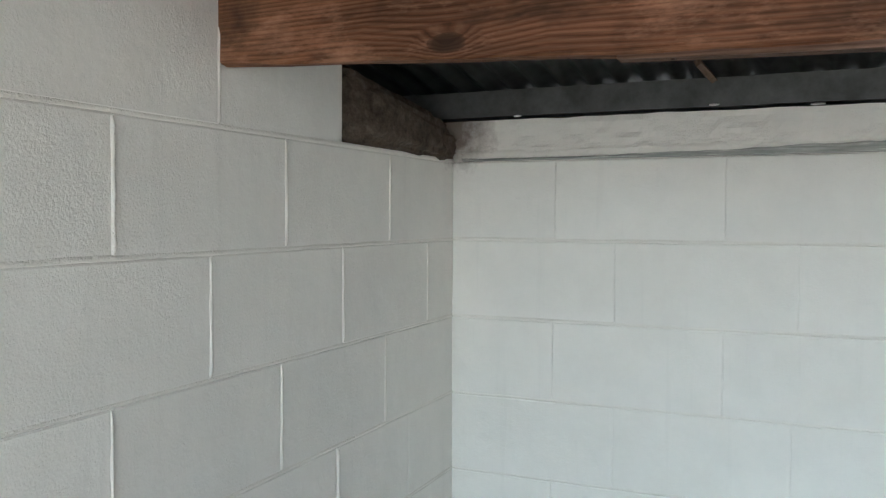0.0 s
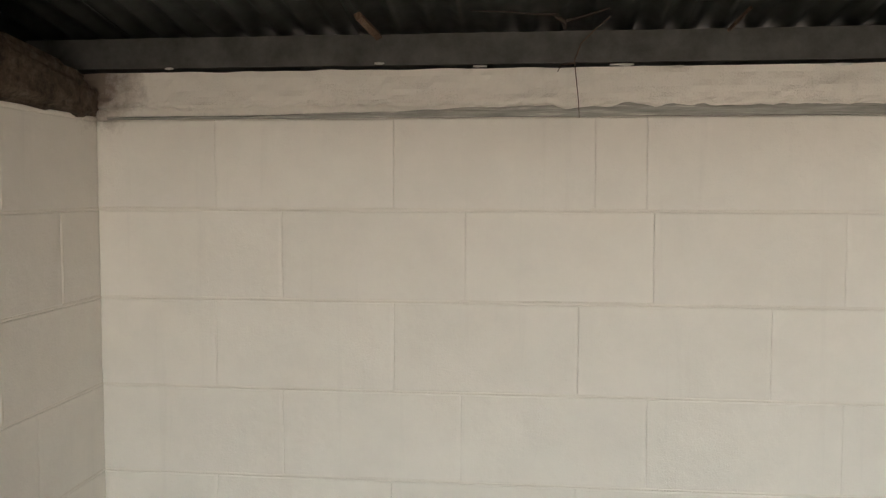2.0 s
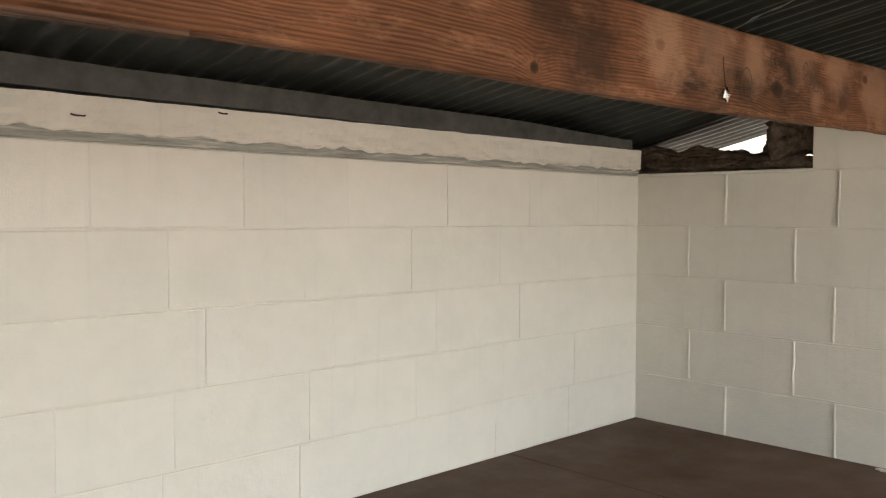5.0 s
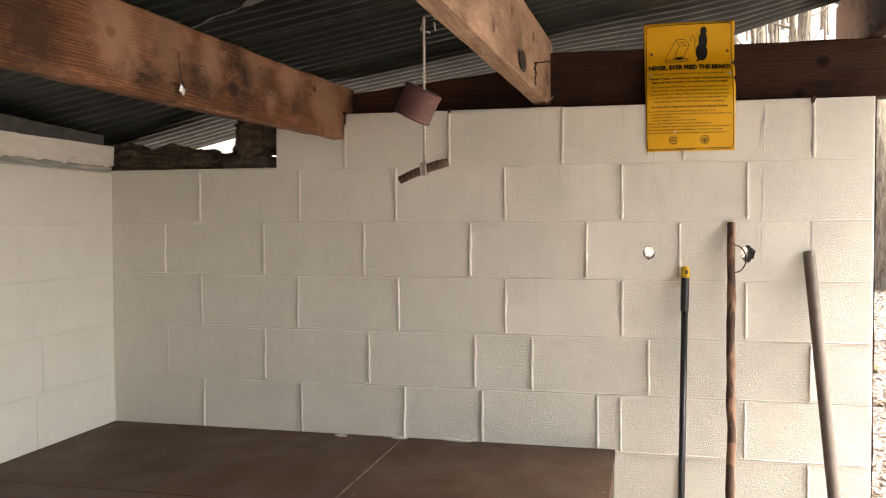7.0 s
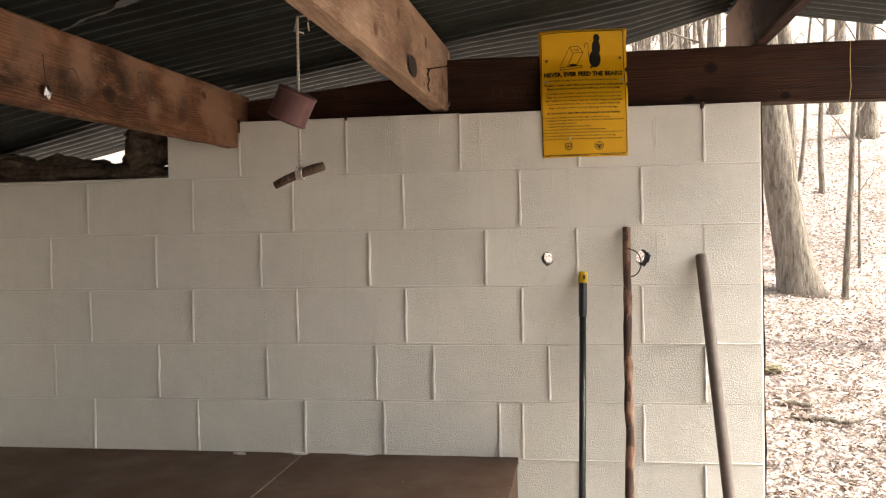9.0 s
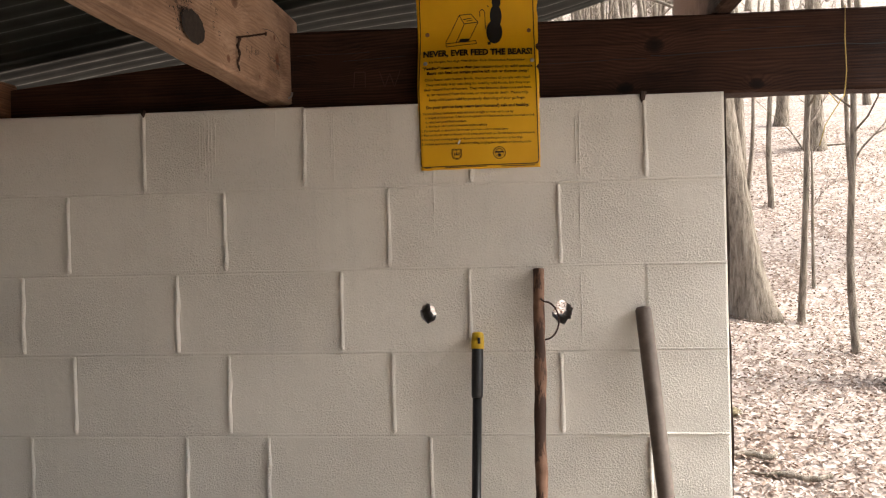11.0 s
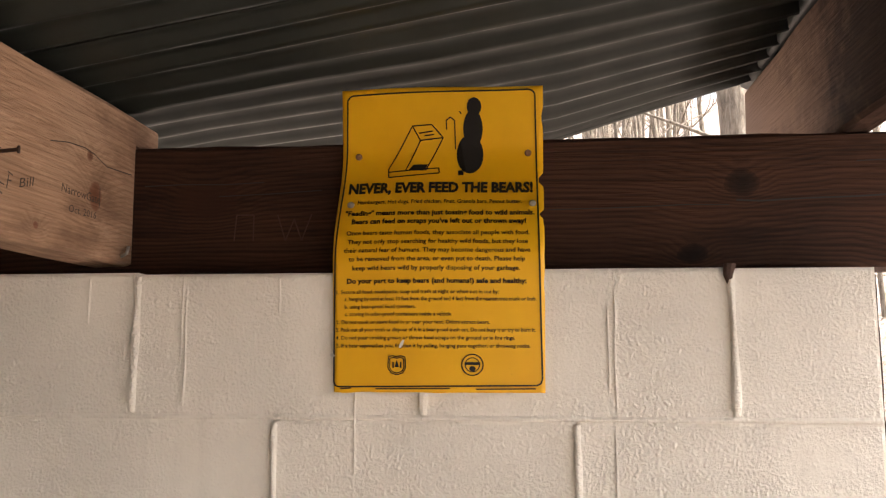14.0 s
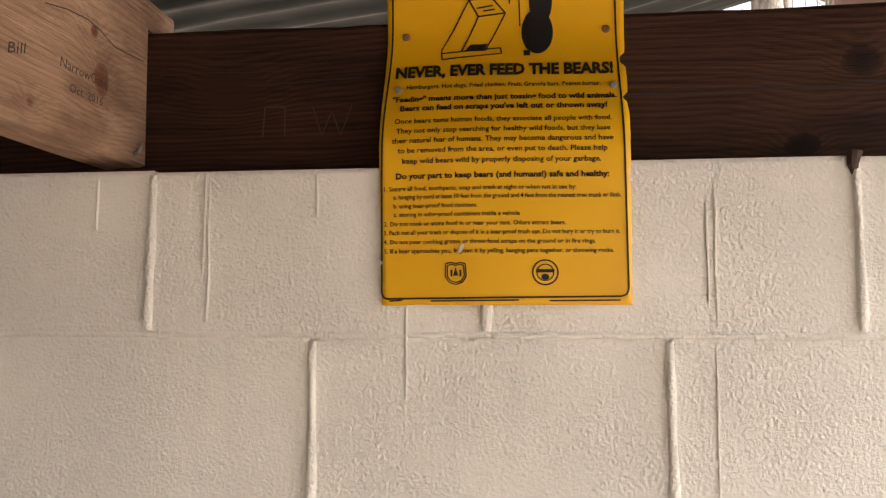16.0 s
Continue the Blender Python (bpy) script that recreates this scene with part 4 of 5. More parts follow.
border = []
cs = [(62, 70), (70, 60), (80, 56), (660, 48), (672, 52), (680, 62), (697, 960), (692, 974), (680, 980), (60, 986), (48, 982), (44, 970)]
border += stroke(cs + [cs[0]], 5)
ink("border", border)
for args in (("NEVER, EVER FEED THE BEARS!", 74, 672, 370, 33, 0.048), ("Hamburgers. Hot dogs. Fried chicken. Fruit. Granola bars. Peanut butter.", 109, 636, 408, 13, 0.016),
             ("\"Feeding\" means more than just tossing food to wild animals.", 73, 676, 447, 16, 0.034), ("Bears can feed on scraps you've left out or thrown away!", 97, 650, 475, 16, 0.034),
             ("Once bears taste human foods, they associate all people with food.", 84, 660, 512, 14, 0.016), ("They not only stop searching for healthy wild foods, but they lose", 90, 655, 540, 14, 0.016),
             ("their natural fear of humans. They may become dangerous and have", 79, 662, 567, 14, 0.016), ("to be removed from the area, or even put to death. Please help", 95, 646, 594, 14, 0.016),
             ("keep wild bears wild by properly disposing of your garbage.", 107, 630, 622, 14, 0.016), ("Do your part to keep bears (and humans!) safe and healthy:", 89, 650, 662, 15, 0.034),
             ("1. Secure all food, toothpaste, soap and trash at night or when not in use by:", 56, 565, 694, 12, 0.016), ("a. hanging by cord at least 10 feet from the ground and 4 feet from the nearest tree trunk or limb.", 81, 680, 716, 12, 0.016),
             ("b. using bear-proof food canisters.", 81, 307, 740, 12, 0.016), ("c. storing in odor-proof containers inside a vehicle", 81, 418, 763, 12, 0.016),
             ("2. Do not cook or store food in or near your tent. Odors attract bears.", 54, 537, 788, 12, 0.016), ("3. Pack out all your trash or dispose of it in a bear-proof trash can. Do not bury it or try to burn it.", 53, 677, 812, 12, 0.016),
             ("4. Do not pour cooking grease or throw food scraps on the ground or in fire rings.", 52, 614, 837, 12, 0.016), ("5. If a bear approaches you, frighten it by yelling, banging pans together, or throwing rocks.", 53, 660, 862, 12, 0.016)):
    print_line(*args)
for x0, x1 in ((65, 100), (178, 412), (492, 676)):
    ink("small_print", stroke([(x0, 992), (x1, 990)], 4))
# a plain dark upright shape beside a slanted bin drawn in lines
ink("picture_shape", [ellipse(468, 245, 44, 62), ellipse(478, 165, 32, 58), ellipse(482, 98, 24, 28), stroke([(430, 305), (500, 300)], 16)[0]])
bin_lines = []
for run in ([(200, 290), (278, 156), (342, 152), (380, 192), (322, 296)], [(278, 156), (304, 200), (380, 192)], [(304, 200), (255, 298)], [(200, 290), (202, 318), (368, 305), (366, 288), (200, 300)],
            [(392, 168), (390, 140), (404, 130), (418, 140), (420, 228)], [(440, 120), (434, 112)], [(300, 178), (345, 172)], [(318, 186), (350, 182)]):
    bin_lines += stroke(run, 4)
bin_lines += [[(265, 296), (282, 276), (330, 276), (318, 296)]]
ink("picture_outline", bin_lines)
shield = []
for s in (1.0, 0.82):
    shield += stroke([(246 + s * a, 918 + s * b) for a, b in ((-26, -26), (-12, -30), (0, -26), (12, -30), (26, -26), (28, 8), (18, 24), (0, 30), (-18, 24), (-28, 8), (-26, -26))], 3)
shield += [[(232, 908), (237, 908), (237, 926), (232, 926)], [(256, 908), (261, 908), (261, 926), (256, 926)], [(239, 924), (246, 900), (253, 924)]]
ink("shield_mark", shield)
ring = ellipse(482, 916, 33, 33) + [ellipse(482, 916, 33, 33)[0]]
ring2 = ellipse(482, 916, 22, 22) + [ellipse(482, 916, 22, 22)[0]]
ink("round_mark", stroke(ring, 4) + stroke(ring2, 3) + stroke([(458, 912), (506, 912)], 9) + [ellipse(482, 928, 10, 8)])
for cx, cy, rx, ry, turn in ((262, 851, 5, 15, 0.5), (40, 886, 9, 5, 0.2)):
    bm = bmesh.new()
    bm.faces.new([bm.verts.new(sign_at(*to_sign(x, y), 0.0016)) for x, y in ellipse(cx, cy, rx, ry, 12, turn)])
    part("torn_spot", bm, M_WHITEBIT, sign, "pale torn spot in the print")
for px, py, m in ((98, 246, M_NAIL), (657, 240, M_NAIL), (87, 410, M_STEEL), (670, 410, M_STEEL)):
    bm = bmesh.new()
    p = sign_at(*to_sign(px, py))
    tube(bm, [p + Vector((0.006, 0, 0)), p + Vector((-0.002, 0, 0)), p + Vector((-0.004, 0, 0))], [0.0052, 0.0052, 0.0036], 12)
    part("nail", bm, m, sign, "nail head holding the sign")

# ---- handles leaning on the wall ----


def leaning(name, label, category, group="handles leaning on the wall"):
    return thing(name, label, category, group)


top, foot = Vector((3.775, 0.008, 1.268)), Vector((3.52, 0.034, 0.02))
d = (foot - top).normalized()
pole = leaning("broom_handle", "dark grey metal broom handle with black sleeve and yellow cap", "handle")
bm = bmesh.new()
tube(bm, [top + d * 0.14, foot], 0.0112, 16)
part("tube", bm, M_TUBE, pole, "", True)
bm = bmesh.new()
tube(bm, [top + d * 0.03, top + d * 0.034, top + d * 0.12, top + d * 0.15, top + d * 0.155], [0.0135, 0.0142, 0.0142, 0.0138, 0.0118], 16)
part("sleeve", bm, M_BLACK, pole, "black plastic sleeve", True)
bm = bmesh.new()
tube(bm, [top, top + d * 0.004, top + d * 0.024, top + d * 0.04], [0.011, 0.0145, 0.0155, 0.0155], 16)
part("cap", bm, M_YELLOWCAP, pole, "yellow plastic cap with a hanging hole", True)
bm = bmesh.new()
c = top + d * 0.019
tube(bm, [c + Vector((-0.0165, -0.004, 0.008)), c + Vector((-0.0165, -0.004, -0.006))], 0.0035, 8)
part("hanging_hole", bm, M_INK, pole)

rnd = random.Random(5)
top, foot = Vector((3.782, -0.14, 1.417)), Vector((3.55, -0.126, 0.02))
stick = leaning("walking_stick", "peeled wooden hiking stick with dark bark patches", "stick")
pts, rad = [], []
for i in range(61):
    f = i / 60
    p = top.lerp(foot, f)
    pts.append(p + Vector((0.004 * noise.noise((f * 7, 0, 1)), 0.006 * noise.noise((f * 9, 3, 1)), 0)))
    rad.append(0.0135 + 0.0025 * noise.noise((f * 20, 1, 1)) + 0.002 * f)
bm = bmesh.new()
tube(bm, pts, rad, 12, 0.05, rnd)


def stick_mat():
    n = Nodes("peeling_stick_wood", 0.7, 0, 0.3)
    f = n.ramp(n.noise(1.0, 5, 0.6, n.scaled((38, 38, 9))), (0.48, 0.0), (0.53, 1.0))
    tone = n.ramp(n.noise(30, 4), (0.3, (0.155, 0.080, 0.050)), (0.7, (0.26, 0.15, 0.10)))
    n.color(n.mix(f, (0.062, 0.034, 0.024), tone))
    n.bump(f, 0.5, 0.002)
    return n.mat


part("shaft", bm, stick_mat(), stick, "", True)
bm = bmesh.new()
loop = [pts[3] + Vector((-0.016, -0.004, 0))]
for i in range(13):
    a = math.pi * (0.5 - i / 12)
    loop.append(pts[5] + Vector((-0.017, -0.012 - 0.034 * math.cos(a), 0.045 * math.sin(a) - 0.004)))
tube(bm, loop, 0.0022, 6)
part("wrist_cord", bm, M_RUST, stick, "dark wire wrist loop", True)
bm = bmesh.new()
tube(bm, [pts[9], pts[9] + Vector((-0.012, 0.012, 0.006))], [0.006, 0.003], 7)
part("twig_stub", bm, M_RUST, stick)

top, foot = Vector((3.778, -0.384, 1.322)), Vector((3.50, -0.474, 0.02))
d = (foot - top).normalized()
rod = leaning("tool_handle", "thick weathered brown wooden tool handle leaning on the wall", "handle")
bm = bmesh.new()
tube(bm, [top, top + d * 0.006] + [top.lerp(foot, f / 30) for f in range(1, 31)], [0.0155, 0.019] + [0.0195 + 0.0006 * noise.noise((f, 1, 1)) for f in range(30)], 16)
part("shaft", bm, M_PIPE, rod, "", True)

# ---- hanging food-bag line ----
HX, HY = 2.545, 0.606
hang = thing("food_hanger", "twine with brown tin baffle and tied stick under the beam", "hanger")
bm = bmesh.new()
for s in (0, math.pi):
    tube(bm, [(HX + 0.0016 * math.cos(i * 0.9 + s), HY + 0.0016 * math.sin(i * 0.9 + s), 1.858 - 0.325 * i / 120) for i in range(121)], 0.0019, 6)
part("twine", bm, M_ROPE, hang, "", True)
bm = bmesh.new()
tube(bm, [(HX, HY - 0.026, 1.850), (HX, HY - 0.02, 1.86), (HX, HY, 1.858), (HX + 0.004, HY + 0.008, 1.83), (HX + 0.006, HY - 0.012, 1.825)], 0.0022, 6)
tube(bm, [(HX + 0.002, HY - 0.022, 1.846), (HX + 0.004, HY - 0.024, 1.828)], 0.0018, 6)
part("top_knot", bm, M_ROPE, hang, "", True)


def tin():
    bm = bmesh.new()
    prof = [(0.004, 0.0), (0.040, 0.0), (0.0425, 0.002), (0.0425, 0.005), (0.041, 0.007)]
    for i in range(7):
        prof += [(0.0412, 0.012 + i * 0.007), (0.0404, 0.0155 + i * 0.007)]
    prof += [(0.041, 0.060), (0.0425, 0.063), (0.041, 0.066), (0.039, 0.063), (0.039, 0.004), (0.004, 0.003)]
    rings = [[bm.verts.new((r * math.cos(2 * math.pi * k / 32), r * math.sin(2 * math.pi * k / 32), -z)) for k in range(32)] for r, z in prof]
    for a, b in zip(rings, rings[1:] + rings[:1]):
        for k in range(32):
            bm.faces.new((a[k], a[(k + 1) % 32], b[(k + 1) % 32], b[k]))
    bmesh.ops.recalc_face_normals(bm, faces=bm.faces[:])
    bmesh.ops.transform(bm, matrix=pose(HX, HY, 1.703, 27, -6, 0), verts=bm.verts[:])
    return bm


part("tin_baffle", tin(), M_CAN, hang, "small brown tin threaded upside down on the twine", True)
bm = bmesh.new()
pts = [Vector((HX, HY, 1.533)) + Vector((0.012, 1, 0)).normalized() * s * -1 + Vector((0, 0, 0.34 * s - 1.6 * s * s)) for s in (-0.055, -0.03, 0.0, 0.03, 0.052)]
tube(bm, [Vector((p.x, p.y, p.z)) for p in pts], [0.0085, 0.0095, 0.010, 0.0098, 0.009], 10, 0.06, rnd)
part("stick", bm, M_WOODEND, hang, "short crooked stick tied to the end", True)
bm = bmesh.new()
for k in range(3):
    o = (k - 1) * 0.0052
    tube(bm, [(HX + 0.0125 * math.cos(a), HY + o, 1.533 + 0.0125 * math.sin(a)) for a in [2 * math.pi * i / 14 for i in range(15)]], 0.0025, 6)
part("knot", bm, M_ROPE, hang, "", True)

# ---- nails, scraps and marks on the timbers ----


def fy(x):
    """The pale beam's front face."""
    return 0.4765 + 0.03 * (3.874 - x)


FY = fy(3.49)
hook = thing("bent_nail", "rusty nail with a twisted wire, driven into the pale beam", "nail")
bm = bmesh.new()
tube(bm, [(3.487, FY + 0.01, 1.926), (3.492, FY - 0.028, 1.930), (3.497, FY - 0.058, 1.934), (3.497, FY - 0.0585, 1.934), (3.498, FY - 0.0605, 1.934)], [0.0022, 0.0022, 0.0022, 0.0045, 0.0045], 8)
part("shank", bm, M_RUST, hook, "", True)
bm = bmesh.new()
tube(bm, [(3.487 + 0.0022 * math.sin(i * 0.8) - 0.00035 * i, FY - 0.004 - 0.002 * math.cos(i * 0.8), 1.928 - 0.074 * i / 16) for i in range(17)], [0.0034 + 0.0008 * math.sin(i * 1.9) - 0.0001 * i for i in range(17)], 7)
part("wire", bm, M_RUST, hook, "", True)
small = thing("nail", "short pale nail at the foot of the beam end", "nail")
bm = bmesh.new()
tube(bm, [(3.845, 0.482, 1.858), (3.845, 0.470, 1.864), (3.846, 0.468, 1.875)], 0.0026, 8)
part("shank", bm, M_STEEL, small, "", True)


def mark(name, label, polys, mat, axis_y, cat="mark"):
    """Thin marks on a timber's face; loops of (x, z)."""
    bm = bmesh.new()
    for loop in polys:
        bm.faces.new([bm.verts.new((x, axis_y(x), z)) for x, z in loop])
    return tagged(new(name, mesh_of(name, bm, mat)), label, cat)


blotch = [[(3.250 + 0.051 * math.cos(a) * (1 + 0.18 * noise.noise((math.cos(a) * 3, math.sin(a) * 3, 5))), 1.888 + 0.030 * math.sin(a) * (1 + 0.2 * noise.noise((math.cos(a) * 4, math.sin(a) * 4, 2)))) for a in [2 * math.pi * k / 40 for k in range(40)]]]
mark("burn_mark", "round black burn mark on the pale beam", blotch, M_STAIN, lambda x: fy(x) - 0.005, "mark")
blotch = []
for i in range(190):
    a, r = rnd.uniform(0, 6.28), rnd.gauss(0.036, 0.02)
    x, z, s = 3.203 + 0.75 * r * math.cos(a), 1.904 + 0.7 * r * math.sin(a), rnd.uniform(0.0008, 0.0028)
    blotch.append([(x - s, z), (x, z - s), (x + s, z), (x, z + s)])
tagged(mark("soot_specks", "fine soot specks round the burn mark", blotch, M_STAIN, lambda x: fy(x) - 0.0052, "mark"), kind="stuff")


def wood_text(name, label, text, x0, x1, z, high, mat, face_y, slant=0.0, dz=0.0):
    me = lettering(text)
    xs = [v.co.x for v in me.vertices]
    lo, hi = min(xs), max(xs)
    for v in me.vertices:
        f = (v.co.x - lo) / (hi - lo)
        v.co = (x0 + f * (x1 - x0) + slant * v.co.y * high, face_y, z + v.co.y * high / 0.7 + dz * f)
    me.materials.append(mat)
    return tagged(new(name, me), label, "writing")


wood_text("pencil_writing", "small pencilled name and date on the pale beam", "NarrowGate", 3.668, 3.768, 1.923, 0.012, M_PENCIL, fy(3.71) - 0.0055, 0.15, 0.002)
wood_text("pencil_writing", "small pencilled word on the pale beam", "Bill", 3.582, 3.610, 1.910, 0.012, M_PENCIL, fy(3.60) - 0.0055, 0.1, 0.008)
wood_text("pencil_writing", "small pencilled date on the pale beam", "Oct. 2016", 3.688, 3.760, 1.900, 0.010, M_PENCIL, fy(3.71) - 0.0055, 0.15, 0.002)


def scratches(name, label, mat, face_y, runs, w):
    polys = []
    for run in runs:
        polys += stroke(run, w)
    return mark(name, label, polys, mat, face_y, "writing")


for x, z, h in ((3.20, 1.925, 0.035), (3.335, 1.945, 0.02), (3.36, 1.935, 0.018), (3.345, 1.905, 0.018), (3.375, 1.895, 0.016), (3.53, 1.905, 0.014), (3.545, 1.89, 0.02), (3.56, 1.905, 0.02), (3.535, 1.93, 0.02), (3.05, 1.95, 0.04), (3.11, 1.95, 0.04), (2.9, 1.93, 0.03)):
    scribble = [[(x, z), (x + rnd.uniform(-0.004, 0.004), z + h)], [(x, z + h), (x + h * 0.5, z + h * rnd.uniform(0.8, 1))], [(x, z + h * 0.5), (x + h * 0.4, z + h * rnd.uniform(0.3, 0.6))]]
    scratches("pencil_scribble", "faded pencil letter scribbled on the pale beam", M_PENCIL, lambda x: fy(x) - 0.005, scribble, 0.0016)
# scratched lines on the dark plate
for run in ([(0.315, 1.885), (0.312, 1.925), (0.285, 1.925), (0.285, 1.885)], [(0.248, 1.925), (0.235, 1.885), (0.222, 1.918), (0.210, 1.885), (0.195, 1.925)]):
    bm = bmesh.new()
    for loop in stroke(run, 0.0022):
        bm.faces.new([bm.verts.new((3.8745, y, z)) for y, z in loop])
    tagged(new("carved_letter", mesh_of("carved_letter", bm, M_CARVED)), "faint letter scratched into the dark plate", "writing")

# drying cracks in the dark plate and the pale beam
for k, run in enumerate(([(-0.43, 1.936), (-0.462, 1.934), (-0.53, 1.937), (-0.593, 1.938), (-0.682, 1.942), (-0.78, 1.943), (-0.882, 1.947), (-0.945, 1.943), (-1.08, 1.945)], [(0.46, 1.972), (0.40, 1.974), (0.33, 1.973), (0.27, 1.975)], [(0.34, 1.955), (0.26, 1.957), (0.18, 1.961)],
                         [(-0.16, 1.925), (-0.26, 1.927), (-0.36, 1.930), (-0.42, 1.929)], [(-0.60, 1.99), (-0.72, 1.993), (-0.80, 1.992)])):
    bm = bmesh.new()
    for loop in stroke(run, 0.0026 if k == 0 else 0.0016):
        bm.faces.new([bm.verts.new((3.8728, y, z + 0.0012 * noise.noise((y * 60, k, 0)))) for y, z in loop])
    part("drying_crack", bm, M_INK, plate, "dark drying crack along the grain")
for run in ([(3.64, 1.984), (3.68, 1.992), (3.72, 1.995), (3.745, 1.992), (3.78, 1.982), (3.82, 1.984), (3.854, 1.986)], [(3.765, 1.95), (3.766, 1.92)], [(3.16, 2.0), (3.168, 1.955), (3.175, 1.92)], [(3.215, 2.02), (3.21, 1.96), (3.20, 1.925)]):
    bm = bmesh.new()
    for loop in stroke(run, 0.0015):
        bm.faces.new([bm.verts.new((x, fy(x) - 0.0048, z)) for x, z in loop])
    part("drying_crack", bm, M_PENCIL, beam_pale, "fine dark crack in the pale wood")

# notice pinned to the pale beam
notice = thing("paper_notice", "aged yellowish paper notice curling on the beam face", "notice")
bm = bmesh.new()
g = [[bm.verts.new((2.15 + 0.26 * i / 8, fy(2.15 + 0.26 * i / 8) - 0.006 - 0.006 * math.sin(i * 0.8) * (j / 6), 1.872 + 0.165 * j / 6 - 0.002 * i)) for j in range(7)] for i in range(9)]
for a, b in zip(g, g[1:]):
    for j in range(6):
        bm.faces.new((a[j], b[j], b[j + 1], a[j + 1]))
sheet_ob = part("sheet", bm, M_PAPER, notice)
s = sheet_ob.modifiers.new("thickness", "SOLIDIFY")
s.thickness = 0.0008
scr = []
for k in range(9):
    for loop in stroke([(2.18, 2.02 - k * 0.014), (2.18 + rnd.uniform(0.14, 0.2), 2.02 - k * 0.014)], 0.003):
        scr.append(loop)
bm = bmesh.new()
for loop in scr:
    bm.faces.new([bm.verts.new((x, fy(x) - 0.0135, z)) for x, z in loop])
part("writing_bars", bm, M_PENCIL, notice)

# marks and a dangling scrap on the red-brown beam
BY = 1.2545
scrap = thing("dangling_foil", "scrap of foil dangling on a thread from the red-brown beam", "foil scrap")
bm = bmesh.new()
tube(bm, [(2.648, BY - 0.004, 1.835), (2.650, BY - 0.006, 1.80), (2.654, BY - 0.008, 1.765)], 0.0011, 5)
part("thread", bm, M_RUST, scrap)
bm = bmesh.new()
bmesh.ops.create_icosphere(bm, subdivisions=2, radius=0.014)
for v in bm.verts:
    v.co = Vector((v.co.x * 0.9, v.co.y * 0.5, v.co.z * 1.25)) * (1 + 0.5 * noise.noise(v.co * 120)) + Vector((2.655, BY - 0.009, 1.748))
part("foil", bm, M_FOIL, scrap)
for cx, cz, rx, rz in ((2.765, 1.781, 0.026, 0.043), (3.093, 1.859, 0.014, 0.018), (3.147, 1.834, 0.013, 0.017), (3.16, 1.818, 0.018, 0.012)):
    e = ellipse(cx, cz, rx, rz, 26)
    mark("pencil_ring", "dark ring drawn on the red-brown beam", stroke(e + [e[0]], 0.0028), M_PENCIL, lambda x: BY - 0.006 + (2.9 - x) * 0.009, "mark")

# ---- bits at the back wall ----
for x, z, s in ((1.523, 1.683, 0.02), (1.885, 1.718, 0.016)):
    nl = thing("bent_nail", "rusty bent nail in the wall cap", "nail", "nails in the wall cap")
    bm = bmesh.new()
    tube(bm, [(x + s, YB - 0.003, z + 0.002), (x + s * 0.6, YB - 0.022, z - 0.002), (x - s * 0.4, YB - 0.026, z - 0.003), (x - s, YB - 0.022, z)], 0.0022, 6)
    part("shank", bm, M_RUST, nl)
for x, z, w in ((0.071, 1.740, 0.022), (0.585, 1.731, 0.050), (0.700, 1.725, 0.030), (1.016, 1.725, 0.060), (0.288, 1.731, 0.030), (-0.401, 1.735, 0.020)):
    bm = bmesh.new()
    for k, f in enumerate((-0.5, -0.2, 0.15, 0.5)):
        h = 0.0032 * (1 - abs(f)) * (1 + 0.4 * noise.noise((x * 30, k, 0)))
        for dy, dz in ((0.0, -h), (-0.0015, 0.0), (0.0, h)):
            bm.verts.new((x + w * f, YB - 0.0275 + dy, z + dz + 0.001 * noise.noise((x * 40, k, 4))))
    bm.verts.ensure_lookup_table()
    for k in range(3):
        for j in range(2):
            bm.faces.new([bm.verts[i] for i in (k * 3 + j, k * 3 + 3 + j, k * 3 + 4 + j, k * 3 + 1 + j)])
    part("paint_scrap", bm, M_WHITEBIT, flash, "scrap of white paint caught on the flashing")
# upper run is a thin root; the lower run stands for a crack stain
crack = thing("dry_rootlet", "thin dry root over the wall cap, its lower run a crack stain", "root")
bm = bmesh.new()
tube(bm, [(0.555, 2.15, 1.818), (0.53, 2.192, 1.803), (0.50, 2.205, 1.775), (0.487, 2.208, 1.74), (0.489, 2.217, 1.725), (0.493, 2.217, 1.69), (0.497, 2.219, 1.655), (0.499, 2.223, 1.622)], [0.0012, 0.0014, 0.0012, 0.0012, 0.0011, 0.001, 0.0009, 0.0007], 6)
part("stem", bm, M_ROOT, crack, "", True)
bm = bmesh.new()
tube(bm, [(0.487, 2.208, 1.735), (0.460, 2.212, 1.732), (0.452, 2.214, 1.718)], [0.0016, 0.0014, 0.001], 5)
part("side_shoot", bm, M_ROOT, crack)
twig = thing("dry_twig", "forked dry twig lying on the flashing under the roof", "twig")
bm = bmesh.new()
tube(bm, [(0.275, 2.10, 1.825), (0.34, 2.11, 1.824), (0.40, 2.12, 1.82), (0.452, 2.13, 1.82)], [0.001, 0.0016, 0.002, 0.0028], 6)
tube(bm, [(0.445, 2.13, 1.819), (0.463, 2.165, 1.812), (0.466, 2.19, 1.803)], [0.0045, 0.005, 0.004], 7)
tube(bm, [(0.468, 2.155, 1.813), (0.51, 2.13, 1.818), (0.55, 2.10, 1.825)], [0.003, 0.0028, 0.002], 6)
part("stem", bm, M_PENCIL, twig, "", True)
